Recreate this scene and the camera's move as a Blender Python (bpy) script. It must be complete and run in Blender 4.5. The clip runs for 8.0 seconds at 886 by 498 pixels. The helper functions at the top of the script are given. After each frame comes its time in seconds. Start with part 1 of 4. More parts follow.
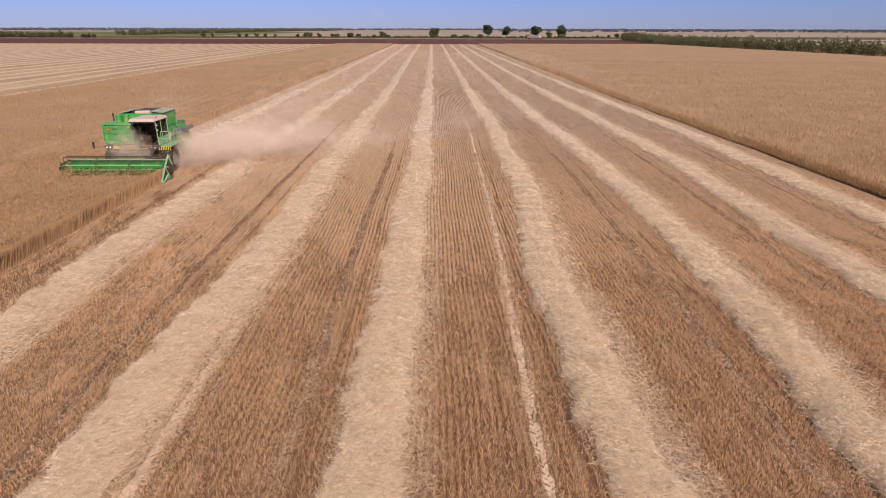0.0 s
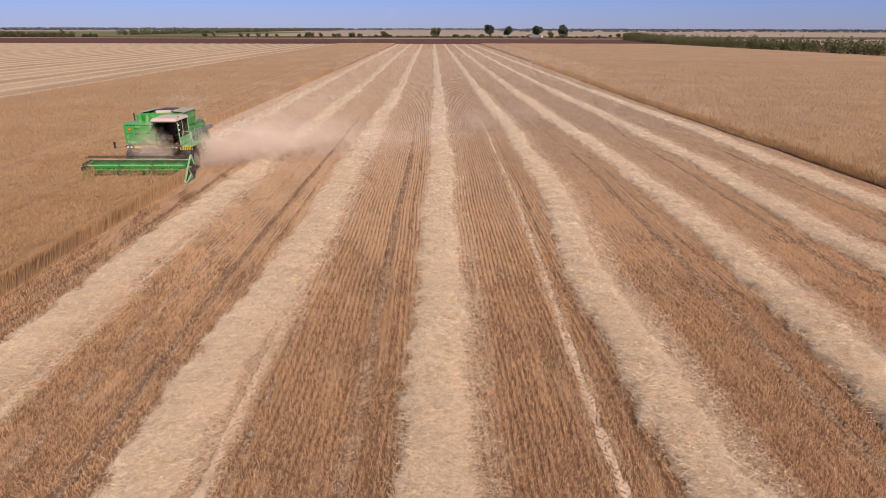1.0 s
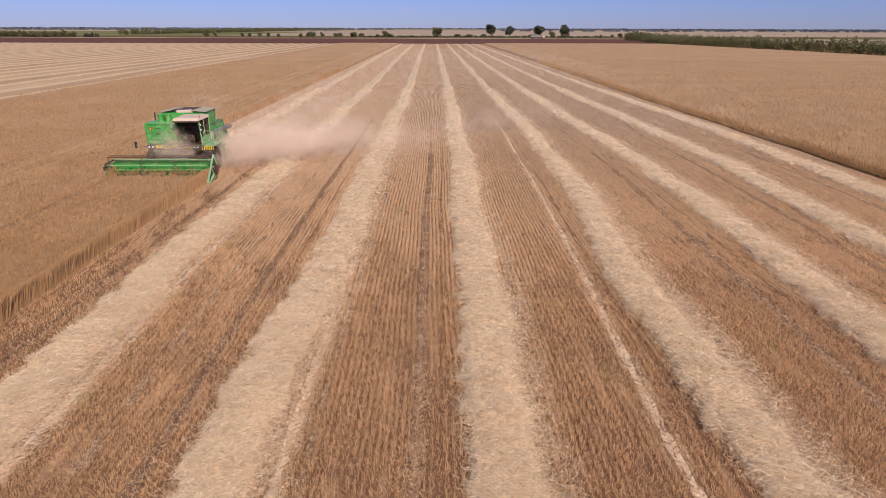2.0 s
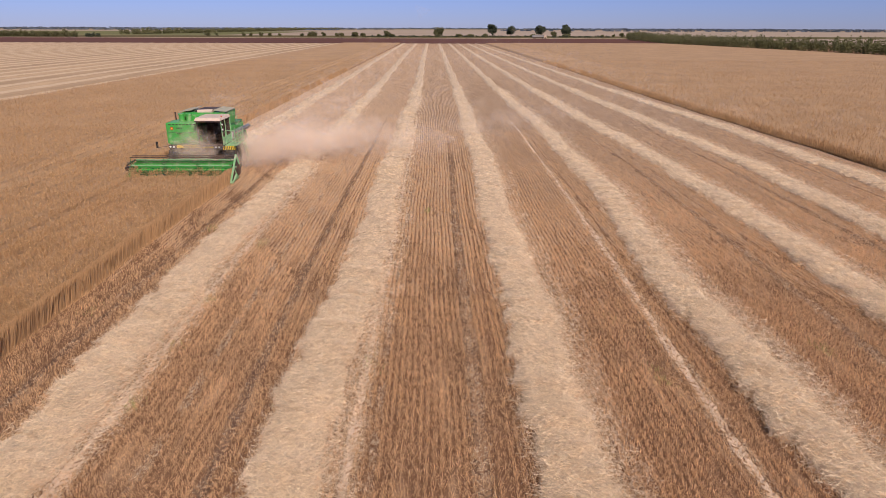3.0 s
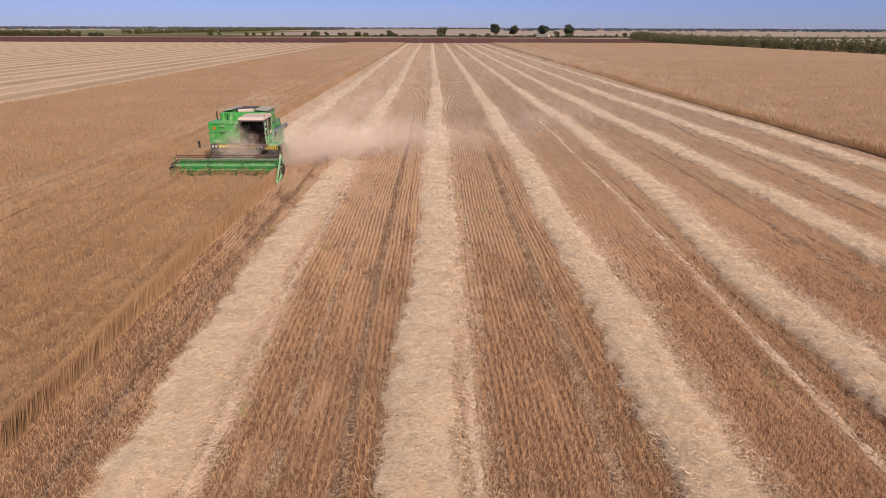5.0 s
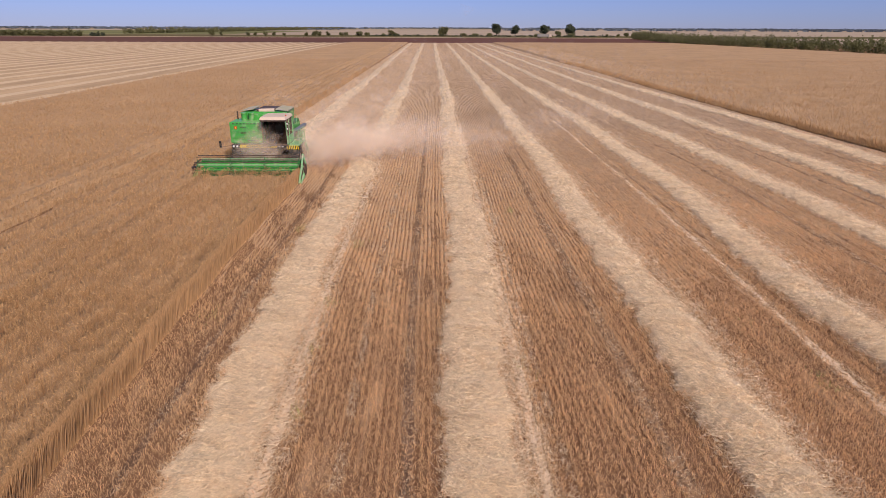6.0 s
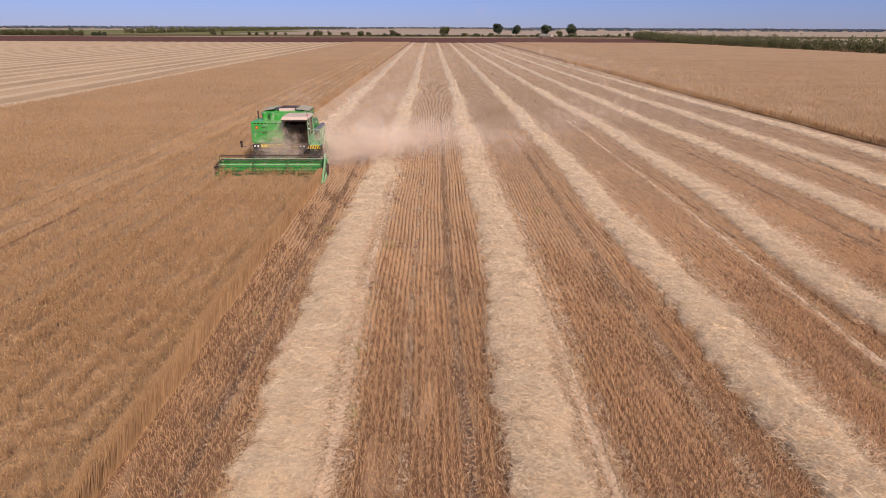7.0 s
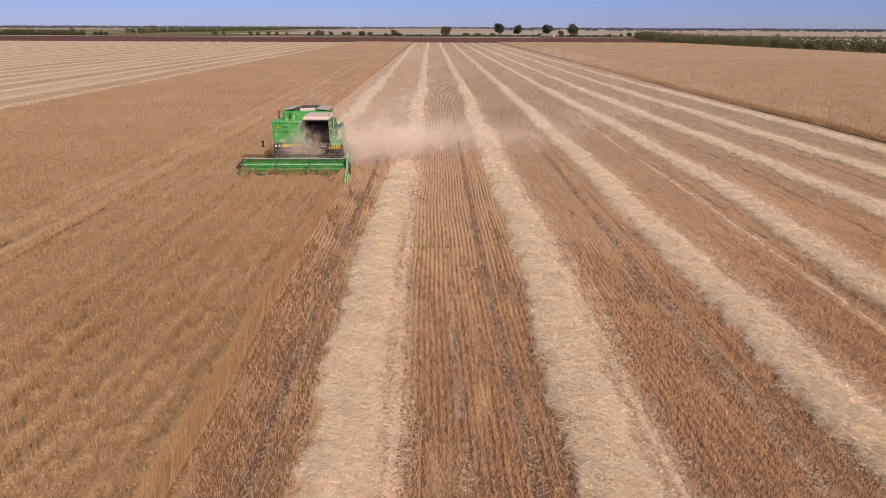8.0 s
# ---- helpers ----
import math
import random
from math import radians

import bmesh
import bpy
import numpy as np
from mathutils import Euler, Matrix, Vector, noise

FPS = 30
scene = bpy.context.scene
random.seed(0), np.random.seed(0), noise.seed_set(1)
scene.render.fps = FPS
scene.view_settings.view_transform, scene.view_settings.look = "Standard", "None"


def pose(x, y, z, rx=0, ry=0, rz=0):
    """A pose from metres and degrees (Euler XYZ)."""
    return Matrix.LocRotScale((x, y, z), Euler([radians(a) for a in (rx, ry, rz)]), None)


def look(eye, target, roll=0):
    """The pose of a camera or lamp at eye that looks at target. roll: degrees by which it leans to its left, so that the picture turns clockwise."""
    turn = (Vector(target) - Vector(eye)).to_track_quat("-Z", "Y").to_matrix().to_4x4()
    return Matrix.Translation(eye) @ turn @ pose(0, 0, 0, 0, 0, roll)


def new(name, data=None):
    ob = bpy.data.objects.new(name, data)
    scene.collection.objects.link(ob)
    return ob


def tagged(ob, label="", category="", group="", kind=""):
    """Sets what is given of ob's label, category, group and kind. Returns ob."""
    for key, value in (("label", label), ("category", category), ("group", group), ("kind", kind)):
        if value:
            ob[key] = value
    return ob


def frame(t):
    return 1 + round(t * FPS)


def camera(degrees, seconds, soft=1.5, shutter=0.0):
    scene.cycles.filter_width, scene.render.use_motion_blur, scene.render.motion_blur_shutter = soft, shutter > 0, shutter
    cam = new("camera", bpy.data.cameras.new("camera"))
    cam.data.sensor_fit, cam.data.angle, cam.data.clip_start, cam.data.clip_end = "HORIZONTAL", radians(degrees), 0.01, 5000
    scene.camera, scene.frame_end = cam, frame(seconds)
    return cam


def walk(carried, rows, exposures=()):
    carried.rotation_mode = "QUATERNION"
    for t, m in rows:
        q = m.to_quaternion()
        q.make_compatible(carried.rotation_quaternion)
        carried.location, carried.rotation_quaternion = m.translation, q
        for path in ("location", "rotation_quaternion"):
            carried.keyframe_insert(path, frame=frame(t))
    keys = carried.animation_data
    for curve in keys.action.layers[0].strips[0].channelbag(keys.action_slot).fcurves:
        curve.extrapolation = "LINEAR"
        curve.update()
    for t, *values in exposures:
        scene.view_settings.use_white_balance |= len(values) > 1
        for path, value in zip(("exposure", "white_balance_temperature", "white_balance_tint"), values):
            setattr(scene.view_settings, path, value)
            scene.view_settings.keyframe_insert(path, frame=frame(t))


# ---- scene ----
cam = camera(72, 8.0, soft=0.8)
# seconds, eye, target, roll
PATH = [
    (0.0, (6.471, -1.066, 9.979), (7.249, 45.934, -7.061), 0.15),
    (0.5, (5.629, -0.905, 9.952), (6.407, 46.093, -7.094), 0.16),
    (1.0, (4.797, -0.752, 9.926), (5.575, 46.245, -7.125), 0.16),
    (1.5, (3.976, -0.606, 9.902), (4.753, 46.389, -7.155), 0.17),
    (2.0, (3.164, -0.467, 9.879), (3.941, 46.525, -7.184), 0.18),
    (2.5, (2.361, -0.338, 9.857), (3.139, 46.652, -7.211), 0.18),
    (3.0, (1.566, -0.216, 9.837), (2.344, 46.772, -7.237), 0.19),
    (3.5, (0.780, -0.104, 9.818), (1.557, 46.882, -7.262), 0.20),
    (4.0, (0.000, -0.000, 9.800), (0.778, 46.983, -7.286), 0.20),
    (4.5, (-0.772, 0.094, 9.783), (0.005, 47.075, -7.308), 0.21),
    (5.0, (-1.539, 0.178, 9.768), (-0.762, 47.158, -7.329), 0.22),
    (5.5, (-2.300, 0.252, 9.754), (-1.523, 47.230, -7.349), 0.23),
    (6.0, (-3.056, 0.316, 9.742), (-2.279, 47.292, -7.367), 0.23),
    (6.5, (-3.808, 0.369, 9.730), (-3.031, 47.343, -7.384), 0.24),
    (7.0, (-4.556, 0.412, 9.720), (-3.779, 47.383, -7.400), 0.25),
    (7.5, (-5.301, 0.443, 9.711), (-4.524, 47.412, -7.414), 0.25),
    (8.0, (-6.043, 0.463, 9.704), (-5.266, 47.430, -7.428), 0.26),
]
walk(cam, [(t, look(eye, target, roll)) for t, eye, target, roll in PATH], exposures=[(0.0, 0.16, 6700, 17), (8.0, 0.16, 6700, 17)])

scene.cycles.transparent_max_bounces = 128

# ---- light: thin high cloud, sun from the east side, high ----
SUN_ELEV, SUN_AZ = radians(43), radians(151)   # azimuth clockwise from +Y
world = bpy.data.worlds.new("world")
scene.world = world
world.use_nodes = True
wt = world.node_tree
sky = wt.nodes.new("ShaderNodeTexSky")
sky.sky_type = "NISHITA"
sky.sun_disc = False
sky.sun_elevation, sky.sun_rotation = SUN_ELEV, SUN_AZ
sky.altitude, sky.air_density, sky.dust_density, sky.ozone_density = 100, 1.0, 0.0, 1.0
bg = wt.nodes["Background"]
tint = wt.nodes.new("ShaderNodeMix")        # thin blue haze over the whole sky
tint.data_type, tint.blend_type = "RGBA", "MULTIPLY"
tint.inputs["Factor"].default_value = 1.0
wt.links.new(sky.outputs[0], tint.inputs["A"])
# thin overcast: the zenith brighter than the horizon, as in the standard overcast sky, (1 + 2 sin h) / 3
gen = wt.nodes.new("ShaderNodeTexCoord")
sep = wt.nodes.new("ShaderNodeSeparateXYZ")
wt.links.new(gen.outputs["Generated"], sep.inputs[0])
grad = wt.nodes.new("ShaderNodeMapRange")
grad.inputs["From Min"].default_value, grad.inputs["From Max"].default_value = 0.0, 1.0
grad.inputs["To Min"].default_value, grad.inputs["To Max"].default_value = 0.33, 1.0
wt.links.new(sep.outputs["Z"], grad.inputs["Value"])
hue = wt.nodes.new("ShaderNodeMix")         # blue haze low down, whiter cloud overhead
hue.data_type = "RGBA"
hue.inputs["A"].default_value, hue.inputs["B"].default_value = (0.76, 1.03, 2.36, 1), (1.0, 0.96, 0.88, 1)
ease = wt.nodes.new("ShaderNodeMapRange")
ease.interpolation_type = "SMOOTHSTEP"
ease.inputs["From Min"].default_value, ease.inputs["From Max"].default_value = 0.0, 0.55
wt.links.new(sep.outputs["Z"], ease.inputs["Value"])
wt.links.new(ease.outputs[0], hue.inputs["Factor"])
wt.links.new(hue.outputs["Result"], tint.inputs["B"])
veil = wt.nodes.new("ShaderNodeVectorMath")
veil.operation = "SCALE"
wt.links.new(tint.outputs["Result"], veil.inputs[0])
wt.links.new(grad.outputs[0], veil.inputs["Scale"])
wt.links.new(veil.outputs[0], bg.inputs[0])
bg.inputs[1].default_value = 0.105
sun = new("sun", bpy.data.lights.new("sun", "SUN"))
sun.data.energy, sun.data.angle, sun.data.color = 3.9, radians(7), (1.0, 0.90, 0.77)
sd = Vector((math.sin(SUN_AZ) * math.cos(SUN_ELEV), math.cos(SUN_AZ) * math.cos(SUN_ELEV), math.sin(SUN_ELEV)))
sun.matrix_world = look(sd * 100, (0, 0, 0))

# ---- materials ----
def mat(name, base, rough=0.8, metal=0.0, vary=0.12, scale=3.0, bump=0.0, bump_scale=40.0, island=0.0, rand=0.0, dirt_or_shade=None, dirt_or_shade_amount=0.0, stretch=(1, 1, 1)):
    """Principled surface with broad and fine variation, optional per-strand shade and a colour for dirt or shaded
    hollows.
    """
    m = bpy.data.materials.new(name)
    m.use_nodes = True
    nt = m.node_tree
    n, l = nt.nodes, nt.links
    bsdf = n["Principled BSDF"]
    bsdf.inputs["Roughness"].default_value = rough
    bsdf.inputs["Metallic"].default_value = metal
    bsdf.inputs["Specular IOR Level"].default_value = 0.03 if rough > 0.94 else (0.25 if rough > 0.6 else 0.5)
    tc = n.new("ShaderNodeTexCoord")
    mp = n.new("ShaderNodeMapping")
    mp.inputs["Scale"].default_value = stretch
    l.new(tc.outputs["Object"], mp.inputs["Vector"])
    val = None

    def noise_val(sc, amount, detail=4.0):
        t = n.new("ShaderNodeTexNoise")
        t.inputs["Scale"].default_value, t.inputs["Detail"].default_value = sc, detail
        l.new(mp.outputs[0], t.inputs["Vector"])
        r = n.new("ShaderNodeMapRange")
        r.inputs["From Min"].default_value, r.inputs["From Max"].default_value = 0.25, 0.75
        r.inputs["To Min"].default_value, r.inputs["To Max"].default_value = 1 - amount, 1 + amount
        l.new(t.outputs["Fac"], r.inputs["Value"])
        return r.outputs[0]

    def mul(a, b):
        k = n.new("ShaderNodeMath")
        k.operation = "MULTIPLY"
        l.new(a, k.inputs[0])
        l.new(b, k.inputs[1])
        return k.outputs[0]

    val = mul(noise_val(scale, vary), noise_val(scale * 9, vary * 0.7, 6.0))
    if island > 0:
        g = n.new("ShaderNodeNewGeometry")
        r = n.new("ShaderNodeMapRange")
        r.inputs["To Min"].default_value, r.inputs["To Max"].default_value = 1 - island, 1 + island
        l.new(g.outputs["Random Per Island"], r.inputs["Value"])
        val = mul(val, r.outputs[0])
    if rand > 0:
        g = n.new("ShaderNodeObjectInfo")
        r = n.new("ShaderNodeMapRange")
        r.inputs["To Min"].default_value, r.inputs["To Max"].default_value = 1 - rand, 1 + rand
        l.new(g.outputs["Random"], r.inputs["Value"])
        val = mul(val, r.outputs[0])
    vm = n.new("ShaderNodeVectorMath")
    vm.operation = "SCALE"
    vm.inputs[0].default_value = base
    l.new(val, vm.inputs["Scale"])
    col = vm.outputs[0]
    if dirt_or_shade:
        t = n.new("ShaderNodeTexNoise")
        t.inputs["Scale"].default_value, t.inputs["Detail"].default_value = scale * 1.7, 6.0
        l.new(mp.outputs[0], t.inputs["Vector"])
        r = n.new("ShaderNodeMapRange")
        r.inputs["From Min"].default_value, r.inputs["From Max"].default_value = 0.62 - dirt_or_shade_amount * 0.5, 0.78 - dirt_or_shade_amount * 0.3
        l.new(t.outputs["Fac"], r.inputs["Value"])
        mx = n.new("ShaderNodeMix")
        mx.data_type = "RGBA"
        l.new(r.outputs[0], mx.inputs["Factor"])
        l.new(col, mx.inputs["A"])
        mx.inputs["B"].default_value = (*dirt_or_shade, 1)
        col = mx.outputs["Result"]
    l.new(col, bsdf.inputs["Base Color"])
    if bump > 0:
        t = n.new("ShaderNodeTexNoise")
        t.inputs["Scale"].default_value, t.inputs["Detail"].default_value = bump_scale, 5.0
        l.new(mp.outputs[0], t.inputs["Vector"])
        b = n.new("ShaderNodeBump")
        b.inputs["Strength"].default_value, b.inputs["Distance"].default_value = 0.8, bump
        l.new(t.outputs["Fac"], b.inputs["Height"])
        l.new(b.outputs[0], bsdf.inputs["Normal"])
    return m


M_SOIL = mat("stubble_soil", (0.205, 0.112, 0.066), 0.95, vary=0.14, scale=0.35, bump=0.03, bump_scale=14, dirt_or_shade=(0.42, 0.28, 0.18), dirt_or_shade_amount=0.12, stretch=(3.0, 0.5, 1))
M_STUBBLE = mat("stubble_stem", (0.80, 0.54, 0.31), 0.75, vary=0.14, scale=0.18, island=0.30, stretch=(2.5, 0.4, 1))
# darker blotches put into the rows for the dark gaps between stems
M_ROWS = mat("stubble_rows", (0.53, 0.365, 0.243), 0.95, vary=0.20, scale=1.6, bump=0.05, bump_scale=16, dirt_or_shade=(0.34, 0.20, 0.12), dirt_or_shade_amount=0.25, stretch=(3.0, 0.8, 1))
M_STRAW = mat("straw", (0.85, 0.70, 0.515), 0.6, vary=0.07, scale=0.5, island=0.52)
# dark blotches paint the shaded hollows of the loose straw
M_STRAW_BED = mat("straw_bed", (0.62, 0.465, 0.32), 0.85, vary=0.16, scale=3.0, bump=0.06, bump_scale=22, dirt_or_shade=(0.30, 0.20, 0.125), dirt_or_shade_amount=0.20, stretch=(0.8, 1.4, 1))
M_WEST_STRAW = mat("west_straw", (0.56, 0.405, 0.265), 0.85, vary=0.10, scale=0.8)
M_WHEAT = mat("wheat_ear", (0.57, 0.352, 0.17), 0.65, vary=0.10, scale=0.12, island=0.34)
M_STALK = mat("wheat_stalk", (0.46, 0.28, 0.145), 0.65, vary=0.10, scale=0.3, island=0.3)
M_CANOPY = mat("wheat_canopy", (0.42, 0.265, 0.15), 0.9, vary=0.12, scale=0.10, bump=0.12, bump_scale=7)
M_TRACK_PALE = mat("dusty_track", (0.74, 0.58, 0.455), 0.95, vary=0.18, scale=1.4, bump=0.02, bump_scale=25, dirt_or_shade=(0.40, 0.27, 0.185), dirt_or_shade_amount=0.36, stretch=(2, 0.6, 1))
M_TRACK_MID = mat("worn_track", (0.28, 0.175, 0.11), 0.95, vary=0.16, scale=0.9, bump=0.02, bump_scale=25, dirt_or_shade=(0.33, 0.19, 0.11), dirt_or_shade_amount=0.5, stretch=(2, 0.6, 1))
M_TRACK_DARK = mat("pressed_track", (0.145, 0.085, 0.058), 0.95, vary=0.18, scale=0.9, bump=0.02, bump_scale=25, dirt_or_shade=(0.24, 0.15, 0.10), dirt_or_shade_amount=0.35, stretch=(2, 0.6, 1))
M_PLOUGH = mat("ploughed_soil", (0.13, 0.062, 0.05), 0.95, vary=0.12, scale=0.02, stretch=(0.3, 2, 1))
M_ROADDUST = mat("dirt_road", (0.52, 0.40, 0.28), 0.95, vary=0.1, scale=0.02)
M_VERGE = mat("verge_grass", (0.13, 0.105, 0.05), 0.95, vary=0.25, scale=0.02)
M_TANFIELD = mat("far_stubble", (0.37, 0.29, 0.225), 0.95, vary=0.12, scale=0.004, stretch=(0.3, 2, 1))
M_GREENFIELD = mat("far_green", (0.17, 0.165, 0.075), 0.95, vary=0.2, scale=0.004, stretch=(0.3, 2, 1))
M_GROUND = mat("far_ground", (0.30, 0.23, 0.15), 0.95, vary=0.2, scale=0.003, stretch=(0.3, 2, 1))
M_LEAF = mat("leaf", (0.16, 0.145, 0.068), 0.7, vary=0.25, scale=0.05, island=0.12)
M_LEAF_DARK = mat("dark_leaf", (0.075, 0.085, 0.052), 0.7, vary=0.25, scale=0.3, island=0.4)
# bluish grey: the haze over far trees is put into their colour
M_LEAF_HAZED = mat("hazed_leaf", (0.12, 0.14, 0.17), 0.8, vary=0.2, scale=0.01, island=0.35)
M_BARK = mat("bark", (0.10, 0.07, 0.05), 0.9, vary=0.2, scale=4, bump=0.02)
M_DUST = mat("dust_speck", (0.93, 0.77, 0.635), 1.0, vary=0.05, scale=0.3, island=0.1)



def let_light_through(m, amount, colour):
    """Thin stems, leaves and dust pass some light."""
    nt = m.node_tree
    tl = nt.nodes.new("ShaderNodeBsdfTranslucent")
    tl.inputs["Color"].default_value = (*colour, 1)
    mx = nt.nodes.new("ShaderNodeMixShader")
    mx.inputs["Fac"].default_value = amount
    nt.links.new(nt.nodes["Principled BSDF"].outputs[0], mx.inputs[1])
    nt.links.new(tl.outputs[0], mx.inputs[2])
    nt.links.new(mx.outputs[0], nt.nodes["Material Output"].inputs["Surface"])


let_light_through(M_DUST, 0.5, (0.95, 0.81, 0.70))
# each wisp of dust covers only a little of what lies behind it
dn = M_DUST.node_tree
clear = dn.nodes.new("ShaderNodeBsdfTransparent")
thin = dn.nodes.new("ShaderNodeMixShader")
thin.inputs["Fac"].default_value = 0.03
lit = dn.nodes["Material Output"].inputs["Surface"].links[0].from_socket
dn.links.new(clear.outputs[0], thin.inputs[1])
dn.links.new(lit, thin.inputs[2])
dn.links.new(thin.outputs[0], dn.nodes["Material Output"].inputs["Surface"])
let_light_through(M_STUBBLE, 0.42, (0.84, 0.54, 0.31))
let_light_through(M_STRAW, 0.30, (0.86, 0.70, 0.51))
let_light_through(M_WHEAT, 0.30, (0.58, 0.38, 0.20))
let_light_through(M_STALK, 0.25, (0.60, 0.39, 0.20))
let_light_through(M_LEAF, 0.30, (0.14, 0.17, 0.05))
let_light_through(M_LEAF_DARK, 0.25, (0.07, 0.10, 0.04))

M_GREEN = mat("green_paint", (0.050, 0.35, 0.060), 0.38, vary=0.10, scale=1.3, dirt_or_shade=(0.30, 0.42, 0.22), dirt_or_shade_amount=0.18)
M_GREEN_PALE = mat("dusty_green_paint", (0.20, 0.42, 0.20), 0.6, vary=0.15, scale=1.6, dirt_or_shade=(0.46, 0.42, 0.30), dirt_or_shade_amount=0.25)
# darker copy of the green paint, with shade put into its colour
M_GREEN_SHADED = mat("shaded_green_paint", (0.02, 0.15, 0.04), 0.5, vary=0.15, scale=1.6, dirt_or_shade=(0.30, 0.25, 0.16), dirt_or_shade_amount=0.2)
M_CREAM = mat("cream_roof_paint", (0.60, 0.47, 0.38), 0.55, vary=0.08, scale=1.2, dirt_or_shade=(0.55, 0.42, 0.30), dirt_or_shade_amount=0.2)
M_YELLOW = mat("yellow_paint", (0.80, 0.55, 0.03), 0.5, vary=0.1, scale=2)
M_BLACK = mat("black_rubber", (0.025, 0.022, 0.020), 0.85, vary=0.2, scale=3, bump=0.01, dirt_or_shade=(0.16, 0.12, 0.09), dirt_or_shade_amount=0.25)
M_DARK = mat("dark_steel", (0.07, 0.045, 0.038), 0.6, metal=0.3, vary=0.2, scale=3, dirt_or_shade=(0.16, 0.09, 0.06), dirt_or_shade_amount=0.3)
M_LID = mat("dusty_lid_paint", (0.36, 0.35, 0.26), 0.7, vary=0.15, scale=1.6, dirt_or_shade=(0.46, 0.38, 0.28), dirt_or_shade_amount=0.4)
M_STEEL = mat("worn_steel", (0.35, 0.32, 0.28), 0.45, metal=0.8, vary=0.15, scale=4)
M_LAMP = mat("lamp_glass", (0.75, 0.74, 0.70), 0.15, vary=0.03, scale=8)
M_RED = mat("red_paint", (0.55, 0.05, 0.02), 0.5, vary=0.1, scale=4)
M_SEAT = mat("grey_seat_cloth", (0.13, 0.11, 0.11), 0.9, vary=0.1, scale=8)
M_WHITE = mat("white_trailer_paint", (0.22, 0.21, 0.20), 0.5, vary=0.06, scale=0.5)
M_INK = mat("dark_lettering", (0.05, 0.045, 0.03), 0.6, vary=0.05, scale=6)
M_GLASS = bpy.data.materials.new("tinted_cab_glass")
M_GLASS.use_nodes = True
gb = M_GLASS.node_tree.nodes["Principled BSDF"]
gb.inputs["Base Color"].default_value = (0.62, 0.60, 0.58, 1)
gb.inputs["Transmission Weight"].default_value = 1.0
gb.inputs["Roughness"].default_value = 0.06
gb.inputs["IOR"].default_value = 1.1


# ---- mesh helpers ----
def part(name, bm, material, parent=None, label=""):
    me = bpy.data.meshes.new(name)
    bm.normal_update()
    bm.to_mesh(me)
    bm.free()
    me.materials.append(material)
    ob = new(name, me)
    if parent is not None:
        ob.parent = parent
    if label:
        ob["label"] = label
    return ob


def soup(name, verts, faces, material, parent=None, smooth=False):
    """One mesh object from numpy vertices (n, 3) and faces (m, k)."""
    verts = np.asarray(verts, dtype=np.float32)
    faces = np.asarray(faces, dtype=np.int32)
    me = bpy.data.meshes.new(name)
    k = faces.shape[1]
    me.vertices.add(len(verts))
    me.vertices.foreach_set("co", verts.ravel())
    me.loops.add(faces.size)
    me.loops.foreach_set("vertex_index", faces.ravel())
    me.polygons.add(len(faces))
    me.polygons.foreach_set("loop_start", np.arange(0, faces.size, k, dtype=np.int32))
    if smooth:
        me.polygons.foreach_set("use_smooth", np.ones(len(faces), dtype=bool))
    me.update(calc_edges=True)
    me.materials.append(material)
    ob = new(name, me)
    if parent is not None:
        ob.parent = parent
    return ob


def grid_faces(nx, ny):
    i = np.arange(nx - 1)[None, :] + nx * np.arange(ny - 1)[:, None]
    i = i.ravel()
    return np.stack([i, i + 1, i + nx + 1, i + nx], 1)


def wave_noise(x, y, seed, octaves=4, scale=1.0, gain=0.55):
    """Smooth pseudo-random height from summed tilted waves, about -1 to 1."""
    r = np.random.RandomState(seed)
    out = np.zeros(np.broadcast(x, y).shape)
    amp, f, tot = 1.0, 1.0 / scale, 0.0
    for _ in range(octaves):
        for _ in range(3):
            a = r.uniform(0, 2 * np.pi)
            k = f * r.uniform(0.7, 1.4)
            out = out + amp * np.sin(2 * np.pi * k * (x * np.cos(a) + y * np.sin(a)) + r.uniform(0, 6.28)) / 1.8
        tot += amp
        amp *= gain
        f *= 2.1
    return out / tot


def box(bm, x0, x1, y0, y1, z0, z1, bevel=0.0, top=None):
    """Box between corners; top=(dx0, dx1, dy0, dy1) moves the upper corners."""
    t = top or (0, 0, 0, 0)
    v = [bm.verts.new(c) for c in ((x0, y0, z0), (x1, y0, z0), (x1, y1, z0), (x0, y1, z0),
                                   (x0 + t[0], y0 + t[2], z1), (x1 + t[1], y0 + t[2], z1), (x1 + t[1], y1 + t[3], z1), (x0 + t[0], y1 + t[3], z1))]
    fs = [bm.faces.new([v[i] for i in q]) for q in ((3, 2, 1, 0), (4, 5, 6, 7), (0, 1, 5, 4), (1, 2, 6, 5), (2, 3, 7, 6), (3, 0, 4, 7))]
    if bevel > 0:
        edges = list({e for f in fs for e in f.edges})
        bmesh.ops.bevel(bm, geom=edges, offset=bevel, segments=2, affect="EDGES", profile=0.6)


